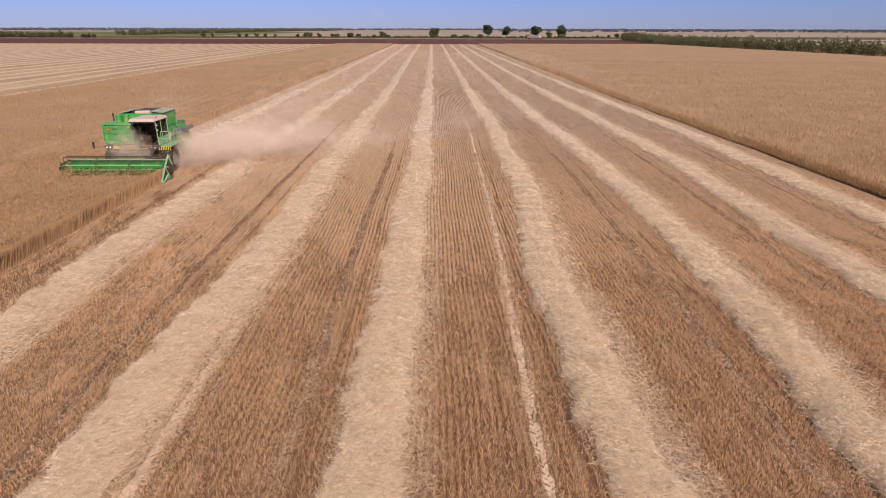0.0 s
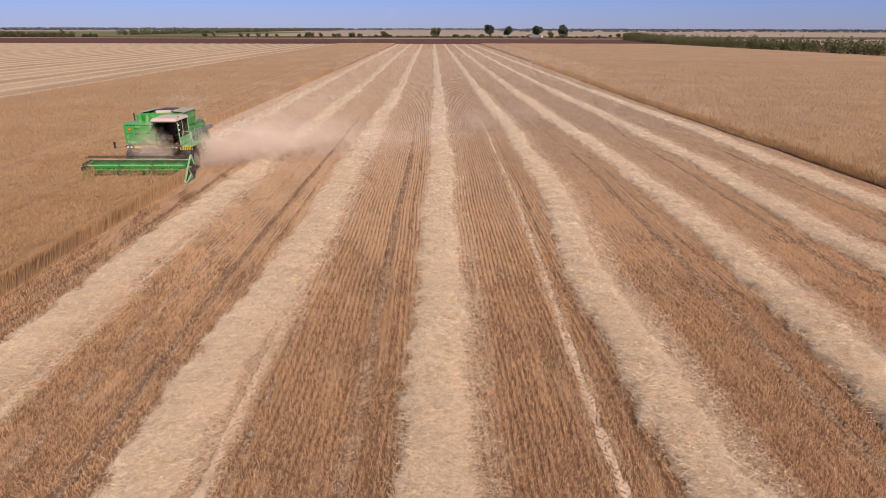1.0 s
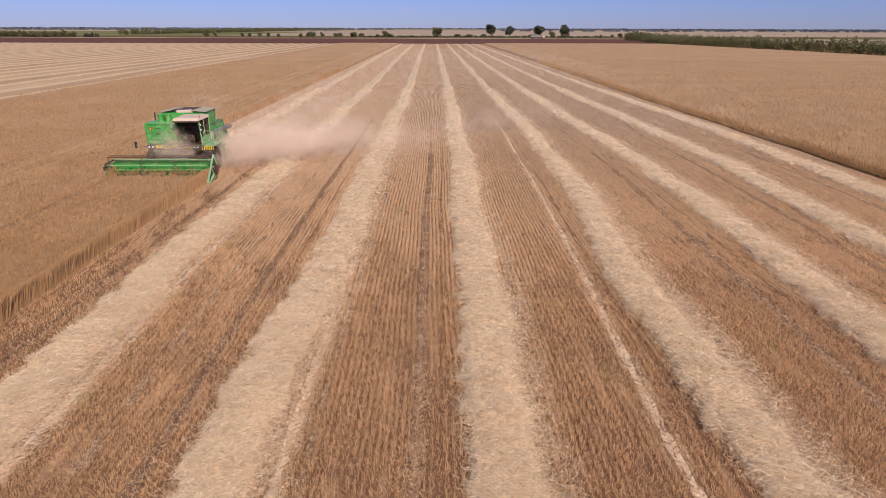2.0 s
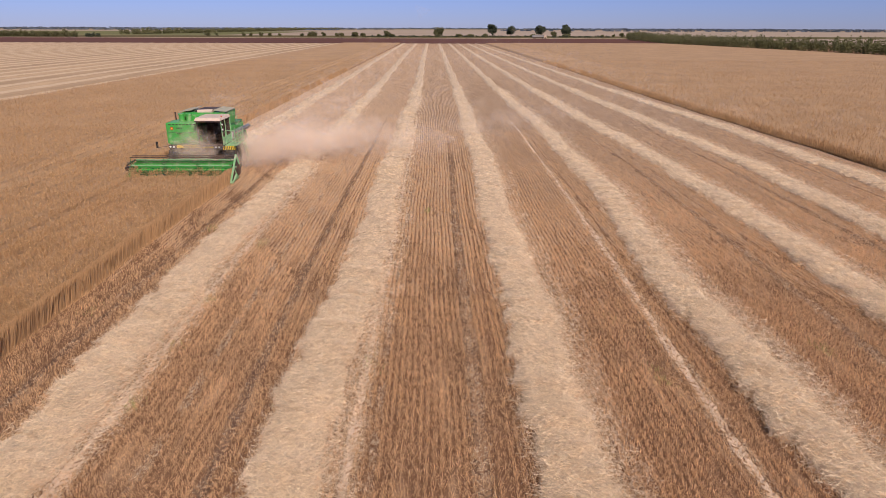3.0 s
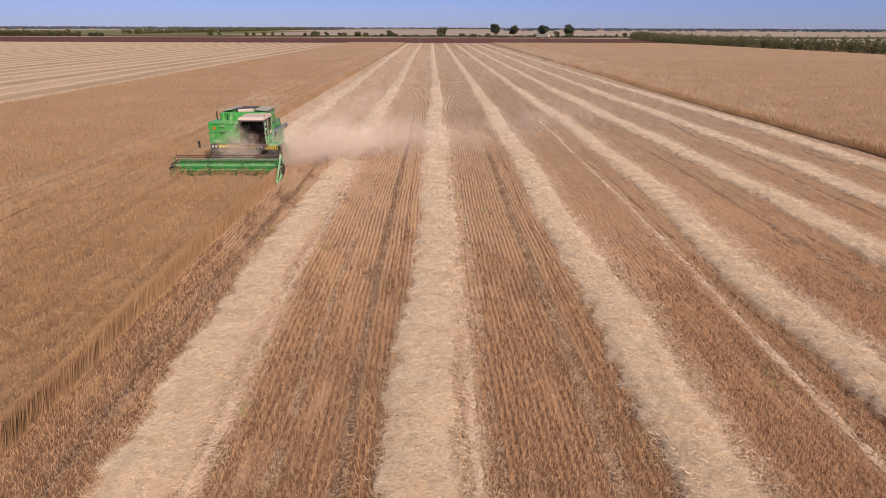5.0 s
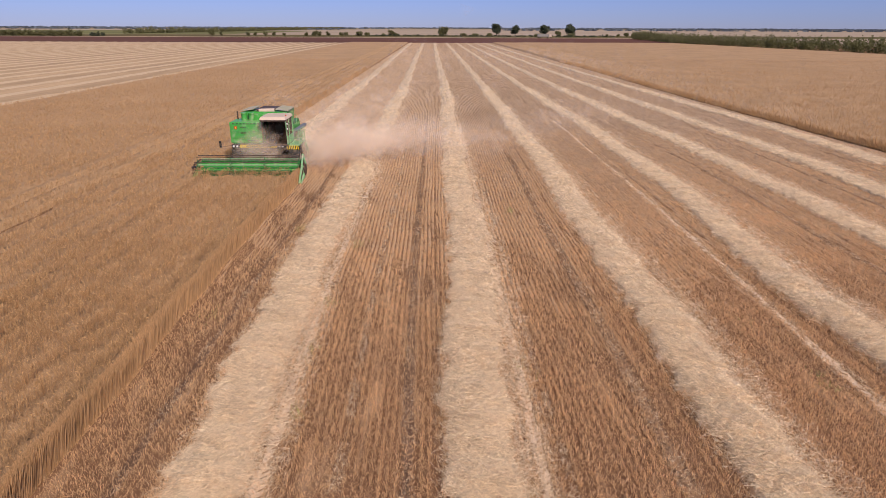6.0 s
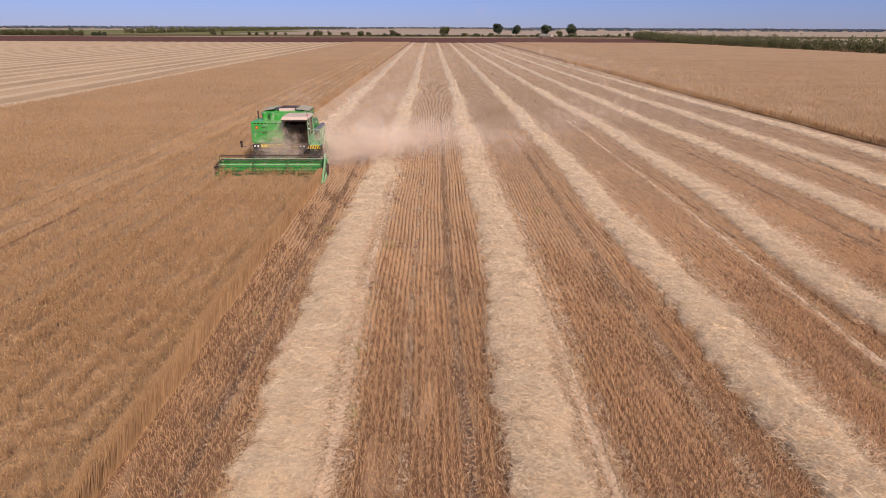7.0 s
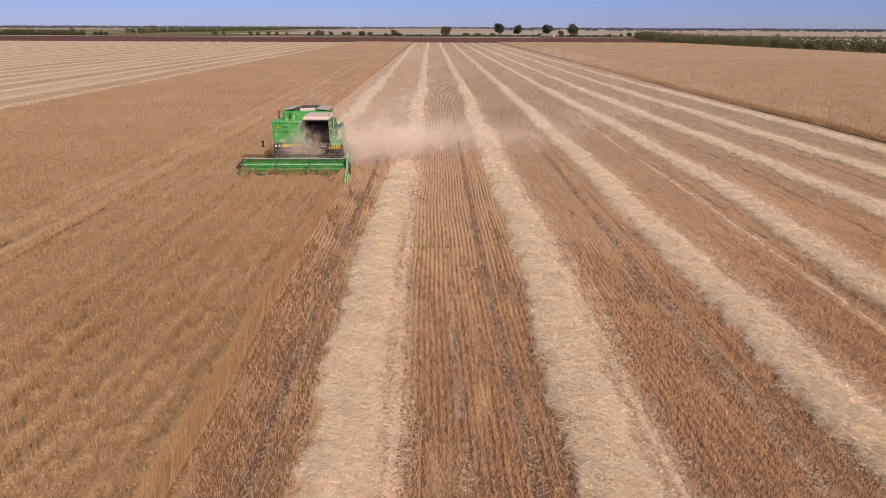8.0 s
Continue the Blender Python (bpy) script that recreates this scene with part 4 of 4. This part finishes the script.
    boxed("drive_cover", (HW + 0.10, HW + 0.24, 0.05, 0.95, 0.45, 1.05), M_GREEN_PALE, H, 0.05)
    bm = bmesh.new()
    rod(bm, (HW + 0.25, 0.35, 0.75), (HW + 0.33, 0.35, 0.75), 0.38, 18)
    part("drive_pulley", bm, M_DARK, H)
    boxed("end_bracket", (-HW - 0.36, -HW - 0.08, -0.05, 0.35, 0.75, 1.0), M_DARK, H, 0.03)
    # feeder
    boxed("feeder_house", (-0.75, 0.75, 0.98, 3.2, 0.42, 1.15), M_GREEN_SHADED, C, 0.03, top=(0, 0, 0.0, 0.0))
    for s in (-1, 1):
        rods("lift_cylinder", [((s * 1.0, 1.1, 0.5), (s * 1.0, 2.9, 0.95))], 0.06, M_DARK, C)
    # chassis and axles
    boxed("chassis", (-1.25, 1.25, 2.9, 9.0, 0.95, 1.75), M_DARK, C, 0.05)
    rods("front_axle", [((-1.8, 3.5, 0.92), (2.5, 3.5, 0.92))], 0.16, M_DARK, C, 10)
    rods("rear_axle", [((-1.2, 7.6, 0.62), (1.8, 7.6, 0.62))], 0.11, M_DARK, C, 10)
    for s in (-1, 1):
        wheel(C, 0.42 + s * 1.98, 3.5, 0.92, 0.74, 20)
        wheel(C, 0.30 + s * 1.40, 7.6, 0.62, 0.42, 18)
    # lamp beam with lettering bars
    B = new("lamp_beam")
    B.parent = C
    boxed("beam", (-1.88, 1.88, 2.86, 2.96, 1.72, 1.96), M_DARK, B, 0.01)
    boxed("name_board", (-1.30, 1.28, 2.835, 2.856, 1.74, 1.94), M_YELLOW, B, label="yellow board with dark bars")
    for k in range(11):
        x = -0.80 + k * 0.155
        boxed("letter_bar", (x, x + 0.105, 2.826, 2.833, 1.79, 1.89), M_INK, B)
    for x in (-1.72, -1.48, 1.46, 1.70):
        bm = bmesh.new()
        box(bm, x - 0.11, x + 0.11, 2.80, 2.86, 1.74, 1.94, 0.02)
        part("lamp_housing", bm, M_BLACK, B)
        bm = bmesh.new()
        rod(bm, (x, 2.80, 1.84), (x, 2.775, 1.84), 0.075, 12)
        part("headlamp", bm, M_LAMP, B)
    # panelled box beside the cab
    P = new("side_box")
    P.parent = C
    boxed("box_body", (-1.95, 0.34, 2.98, 4.9, 2.0, 3.48), M_GREEN, P, 0.10)
    boxed("box_base", (-1.80, 0.30, 3.02, 4.8, 1.80, 2.0), M_GREEN_SHADED, P)
    boxed("access_panel", (-1.78, 0.26, 2.955, 2.978, 2.36, 3.28), M_GREEN, P, 0.01)
    boxed("panel_rib", (-1.80, 0.28, 2.94, 2.954, 2.80, 2.83), M_GREEN_SHADED, P)
    for k in range(8):
        x = -1.72 + k * 0.245
        boxed("vent_slot", (x, x + 0.16, 2.966, 2.979, 3.34, 3.40), M_BLACK, P)
    for k in range(5):
        x = -0.72 + k * 0.2
        boxed("lower_vent_slot", (x, x + 0.14, 2.966, 2.979, 2.19, 2.24), M_BLACK, P)
    boxed("badge", (-1.60, -1.42, 2.94, 2.953, 3.00, 3.20), M_RED, P, label="small red and yellow badge")
    boxed("badge_mark", (-1.55, -1.47, 2.932, 2.939, 3.05, 3.14), M_YELLOW, P)
    for z in (3.12, 2.74):
        for k in range(4):
            boxed("letter_bar", (-1.18 + k * 0.10, -1.11 + k * 0.10, 2.944, 2.953, z - 0.04, z + 0.04), M_INK, P)
    rods("panel_handle", [((-0.25, 2.93, 2.92), (-0.25, 2.93, 2.72)), ((-0.34, 2.93, 2.84), (-0.14, 2.93, 2.84))], 0.012, M_DARK, P)
    # cab
    K = new("cab")
    K.parent = C
    x0, x1, y0, y1, z0, z1 = 0.42, 2.08, 2.62, 4.55, 1.98, 3.72
    boxed("cab_floor", (x0, x1, y0 + 0.10, y1, z0 - 0.10, z0), M_DARK, K)
    boxed("cab_back", (x0, x1, y1 - 0.06, y1, z0, z1), M_DARK, K)
    for x in (x0, x1):
        rods("cab_post", [((x, y0 + 0.12, z0), (x, y0 - 0.05, z1))], 0.045, M_GREEN_PALE if x > 1 else M_DARK, K)
        rods("cab_rear_post", [((x, y1 - 0.05, z0), (x, y1 - 0.05, z1))], 0.045, M_GREEN_PALE if x > 1 else M_DARK, K)
        rods("cab_mid_post", [((x, y0 + 0.85, z0), (x, y0 + 0.80, z1))], 0.035, M_GREEN_PALE if x > 1 else M_DARK, K)
    rods("windscreen_sill", [((x0, y0 + 0.12, z0), (x1, y0 + 0.12, z0))], 0.045, M_DARK, K)
    bm = bmesh.new()
    box(bm, x0 + 0.04, x1 - 0.04, y0 + 0.10, y0 + 0.115, z0 + 0.03, z1 - 0.02, top=(0, 0, -0.16, -0.16))
    ws = part("windscreen", bm, M_GLASS, K, "large tinted windscreen")
    ws.visible_shadow = False
    for x in (x0, x1):
        g = boxed("side_glass", (x - 0.006, x + 0.006, y0 + 0.18, y1 - 0.10, z0 + 0.55, z1 - 0.05), M_GLASS, K)
        g.visible_shadow = False
    boxed("cab_door_lower", (x1 - 0.02, x1 + 0.02, y0 + 0.18, y1 - 0.10, z0, z0 + 0.55), M_GREEN_PALE, K)
    bm = bmesh.new()
    box(bm, x0 - 0.10, x1 + 0.10, y0 - 0.38, y1 + 0.08, z1, z1 + 0.20, 0.06, top=(0.10, -0.10, 0.18, -0.08))
    part("cab_roof", bm, M_CREAM, K, "dusty cream cab roof")
    boxed("sun_visor", (x0 - 0.04, x1 + 0.04, y0 - 0.34, y0 - 0.10, z1 - 0.10, z1 - 0.01), M_DARK, K, 0.02)
    rods("wiper", [((1.25, y0 - 0.08, z1 - 0.05), (0.85, y0 + 0.0, z1 - 0.75))], 0.012, M_BLACK, K)
    boxed("seat", (0.98, 1.50, 3.55, 4.05, 2.42, 2.56), M_SEAT, K, 0.05)
    boxed("seat_back", (0.98, 1.50, 3.98, 4.12, 2.5, 3.15), M_SEAT, K, 0.05)
    boxed("console", (1.05, 1.45, 2.95, 3.15, 2.0, 2.65), M_DARK, K, 0.03)
    bm = bmesh.new()
    for k in range(16):
        a, b = 6.28319 * k / 16, 6.28319 * (k + 1) / 16
        rod(bm, (1.25 + 0.2 * math.cos(a), 3.16 + 0.08 * math.sin(a), 2.80 + 0.18 * math.sin(a)), (1.25 + 0.2 * math.cos(b), 3.16 + 0.08 * math.sin(b), 2.80 + 0.18 * math.sin(b)), 0.016, 5)
    part("steering_wheel", bm, M_BLACK, K)
    for z in (3.45, 3.1):
        boxed("work_lamp", (x1 + 0.04, x1 + 0.18, y0 - 0.12, y0 + 0.04, z - 0.07, z + 0.07), M_BLACK, K, 0.02)
        boxed("lamp_lens", (x1 + 0.06, x1 + 0.16, y0 - 0.135, y0 - 0.121, z - 0.05, z + 0.05), M_LAMP, K)
    bm = bmesh.new()
    rod(bm, (x1 - 0.05, 3.0, z1 + 0.15), (x1 - 0.05, 3.0, z1 + 0.27), 0.05, 12)
    part("beacon", bm, M_RED, K, "red roof beacon")
    # walkway, ladder and rails on the driver's side
    W = new("walkway")
    W.parent = C
    boxed("deck", (2.10, 2.85, 2.9, 4.9, 1.86, 1.94), M_GREEN_PALE, W, 0.01)
    rails = []
    xr = 2.84
    for y in (2.95, 3.6, 4.25, 4.85):
        rails.append(((xr, y, 1.94), (xr, y, 2.95)))
    for z in (2.3, 2.62, 2.95):
        rails.append(((xr, 2.95, z), (xr, 4.85, z)))
    rails += [((2.2, 2.92, 2.95), (xr, 2.95, 2.95)), ((2.2, 2.92, 1.94), (2.2, 2.92, 2.95)), ((2.2, 2.92, 2.45), (xr, 2.95, 2.45))]
    for k, (a, b) in enumerate(rails):
        rods("rail", [(a, b)], 0.022, M_GREEN_PALE, W)
    for y in (4.62, 5.10):
        rods("ladder_side", [((3.10, y, 0.45), (2.86, y, 1.9))], 0.026, M_GREEN_PALE, W)
    for k in range(5):
        z = 0.62 + k * 0.27
        x = 3.10 - (z - 0.45) * 0.166
        boxed("ladder_step", (x - 0.06, x + 0.10, 4.60, 5.12, z - 0.015, z + 0.015), M_GREEN_PALE, W)
    boxed("hazard_board", (1.95, 2.80, 2.84, 2.87, 1.62, 1.88), M_YELLOW, W, label="yellow and black striped board")
    for k in range(5):
        x = 1.99 + k * 0.165
        bm = bmesh.new()
        q = [bm.verts.new(c) for c in ((x, 2.833, 1.63), (x + 0.08, 2.833, 1.63), (x + 0.16, 2.833, 1.87), (x + 0.08, 2.833, 1.87))]
        r = [bm.verts.new((c.co.x, 2.838, c.co.z)) for c in q]
        bm.faces.new(q)
        bm.faces.new(r[::-1])
        for j in range(4):
            bm.faces.new((q[j], r[j], r[(j + 1) % 4], q[(j + 1) % 4]))
        part("hazard_stripe", bm, M_BLACK, W)
    # tank and body
    boxed("body", (-1.62, 1.62, 4.6, 9.6, 1.4, 2.95), M_GREEN_SHADED, C, 0.08, top=(0, 0, 0, -0.6))
    for s in (-1, 1):
        boxed("side_panel", (s * 1.66 - 0.03, s * 1.66 + 0.03, 4.7, 6.6, 1.5, 2.85), M_GREEN, C, 0.015)
        boxed("side_panel", (s * 1.66 - 0.03, s * 1.66 + 0.03, 6.7, 8.9, 1.5, 2.75), M_GREEN, C, 0.015)
    T = new("grain_tank")
    T.parent = C
    bm = bmesh.new()
    box(bm, -1.45, 1.60, 4.95, 7.3, 2.95, 3.95, 0.05, top=(-0.08, 0.08, -0.08, 0.1))
    part("tank_wall", bm, M_GREEN, T)
    for xa, xb, tilt in ((-1.62, -0.72, -0.12), (0.85, 1.75, 0.10)):
        bm = bmesh.new()
        box(bm, xa, xb, 4.9, 7.2, 4.05, 4.09)
        for v in bm.verts:
            v.co.z += (v.co.x - (xa + xb) / 2) * tilt * -1.2
        part("tank_lid", bm, M_LID, T, "pale dusty green folded tank lid")
    boxed("tank_cover", (-0.55, 0.75, 5.0, 7.2, 4.0, 4.10), M_DARK, T, 0.03)
    bm = bmesh.new()
    rod(bm, (-0.35, 5.1, 3.98), (0.75, 5.1, 4.02), 0.16, 12)
    part("levelling_cover", bm, M_CREAM, T)
    for x in (-1.18, -0.66):
        bm = bmesh.new()
        rod(bm, (x, 4.1, 3.46), (x, 4.1, 3.92), 0.19, 16)
        rod(bm, (x, 4.1, 3.90), (x, 4.1, 4.0), 0.22, 16)
        part("air_cleaner", bm, M_GREEN, C, "green round air cleaner")
    boxed("cooler_box", (-1.25, 0.28, 4.35, 4.94, 3.46, 3.86), M_GREEN, C, 0.05)
    bm = bmesh.new()
    rod(bm, (-1.75, 4.5, 3.45), (-1.75, 4.5, 4.05), 0.05, 10)
    part("exhaust_pipe", bm, M_DARK, C)
    bm = bmesh.new()
    pipe(bm, [(1.90, 4.9, 2.0), (1.95, 5.2, 2.45), (1.95, 9.4, 2.35)], 0.17, 12)
    part("unloading_auger", bm, M_STEEL, C, "long grey unloading auger")
    boxed("straw_hood", (-1.5, 1.5, 9.0, 10.6, 1.1, 2.3), M_GREEN, C, 0.1, top=(0, 0, 0, -0.7))
    for s, z in ((1, 3.55),):
        rods("hand_rail", [((1.95, 4.9, 3.0), (1.95, 4.9, 3.95)), ((1.95, 4.9, 3.95), (1.95, 6.6, 3.5)), ((1.95, 6.6, 3.5), (1.95, 6.6, 2.9))], 0.02, M_GREEN_PALE, C)
    # mirror on its arm
    rods("mirror_arm", [((-1.88, 2.9, 1.88), (-2.55, 2.7, 1.80))], 0.014, M_DARK, C)
    boxed("mirror", (-2.68, -2.52, 2.68, 2.73, 1.76, 2.22), M_BLACK, C, 0.02, label="dark upright mirror")
    return C


make_combine(pose(-15.3, CUT_Y, 0))


# ---- dust blown out behind and below the machine ----
def make_dust():
    np.random.seed(77)
    pts, sz = [], []

    def puff(c, r, n, s=0.028):
        d = np.random.normal(size=(n, 3)) * np.asarray(r) * 0.5
        p = np.asarray(c) + d
        pts.append(p)
        sz.append(np.full(n, s))

    puff((-15.1, CUT_Y + 2.0, 1.35), (1.9, 0.7, 1.3), 1300, 0.34)
    puff((-15.0, CUT_Y + 2.0, 2.3), (1.2, 0.6, 1.4), 420, 0.32)
    # low drift to the side, and two trails along the line of travel
    for k in range(26):
        u = k / 25
        j = np.random.uniform(-1, 1, 3)
        puff((-12.4 + 12.5 * u + 0.9 * j[0], CUT_Y + 5.0 + 8 * u + 1.6 * j[1], 0.8 + 0.6 * math.sin(math.pi * u) + 0.35 * j[2]), (1.4 + 2.4 * u, 2.2 + 3.5 * u, 1.0 + 0.5 * j[2]), int(1050 * (1 - u) ** 1.3 * (1 + 0.5 * j[2])) + 20, 0.36)
    for k in range(18):
        u = k / 17
        j = np.random.uniform(-1, 1, 3)
        puff((-13.2 - 2.4 * u + 0.5 * j[0], CUT_Y + 8 + 60 * u, 1.0 + 0.7 * u + 0.3 * j[1]), (1.8 + 1.6 * u, 5.0 + 2 * u, 1.2 + 0.8 * u), int(190 * (1 - 0.75 * u) * (1 + 0.5 * j[2])), 0.40)
        puff((-11.4 + 3.2 * u + 0.5 * j[2], CUT_Y + 7 + 46 * u, 0.8 + 0.4 * u), (1.6 + 1.6 * u, 5.0, 1.0 + 0.6 * u), int(300 * (1 - 0.75 * u) * (1 + 0.5 * j[1])), 0.38)
    puff((-14.6, CUT_Y + 7.5, 4.0), (2.4, 3.0, 2.0), 500, 0.30)
    # thin haze drifting over the stubble and settling down the field
    for k in range(16):
        u = k / 15
        puff((-2.0 + 19.0 * u, CUT_Y + 8 + 26 * u, 0.8), (4.5, 7.0, 1.3), int(190 * (1 - 0.5 * u)), 0.45)
    n = 4500
    pts.append(np.stack([np.random.uniform(-16, 45, n), np.random.uniform(48, 260, n), np.random.exponential(1.3, n) + 0.2], 1))
    sz.append(np.full(n, 0.9))
    p = np.concatenate(pts)
    s = np.concatenate(sz)
    ok = p[:, 2] > 0.1
    p, s = p[ok], s[ok]
    n = len(p)
    face = unit(np.asarray(sd)[None, :] + np.random.normal(0, 0.45, (n, 3)))       # wisps lie across the light
    a = unit(np.cross(face, np.random.normal(size=(n, 3))))
    b = np.cross(face, a)
    r = (s * np.random.uniform(0.5, 1.3, n))[:, None]
    v = np.stack([p + a * r, p - a * r * 0.5 + b * r * 0.87, p - a * r * 0.5 - b * r * 0.87], 1)
    f = np.arange(3 * n).reshape(n, 3)
    ob = soup("dust_cloud", v.reshape(-1, 3), f.reshape(-1, 3), M_DUST)
    tagged(ob, "pale drifting dust and chaff behind the combine", "dust", kind="stuff")


make_dust()


# ---- lorry on the field road ----
def make_lorry(m):
    L = empty("lorry", m, "white lorry with long pale trailer on the field road", "lorry")
    boxed("trailer", (-6.5, 4.5, -1.2, 1.2, 1.3, 3.4), M_WHITE, L, 0.08)
    boxed("cab", (5.0, 7.2, -1.2, 1.2, 0.8, 3.2), M_CREAM, L, 0.12, top=(0.1, -0.4, 0, 0))
    boxed("chassis", (-6.3, 7.0, -1.0, 1.0, 0.8, 1.25), M_DARK, L)
    for x in (-5, -3.8, 3.2, 6.1):
        for s in (-1, 1):
            bm = bmesh.new()
            rod(bm, (x, s * 1.0, 0.5), (x, s * 1.25, 0.5), 0.5, 14)
            part("wheel", bm, M_BLACK, L)


make_lorry(pose(104, 622, 0.07))


# ---- a few green weeds in the stubble ----
def make_weeds():
    np.random.seed(5)
    spots = [(-7.0, 17.5), (-6.7, 14.2), (-9.6, 24.0), (-6.9, 21.0), (-0.4, 16.4), (7.9, 19.2), (8.3, 15.6), (-9.8, 30.0), (-6.6, 27.5), (1.2, 33.0), (14.2, 17.0), (-10.9, 20.0)]
    vs, fs, off = [], [], 0
    for x, y in spots:
        n = np.random.randint(16, 46)
        base = np.stack([x + np.random.normal(0, 0.16, n), y + np.random.normal(0, 0.30, n), np.full(n, 0.04)], 1)
        d = unit(np.stack([np.random.normal(0, 0.5, n), np.random.normal(0, 0.5, n), np.ones(n)], 1))
        v, f = strands(base, d, np.random.uniform(0.12, 0.24, n), 0.022)
        vs.append(v)
        fs.append(f + off)
        off += len(v)
    ob = soup("weeds", np.concatenate(vs), np.concatenate(fs), mat("weed_leaf", (0.36, 0.36, 0.13), 0.7, vary=0.2, scale=1.0, island=0.3))
    tagged(ob, "small yellowish green weeds among the stubble", "weeds", kind="stuff")


make_weeds()
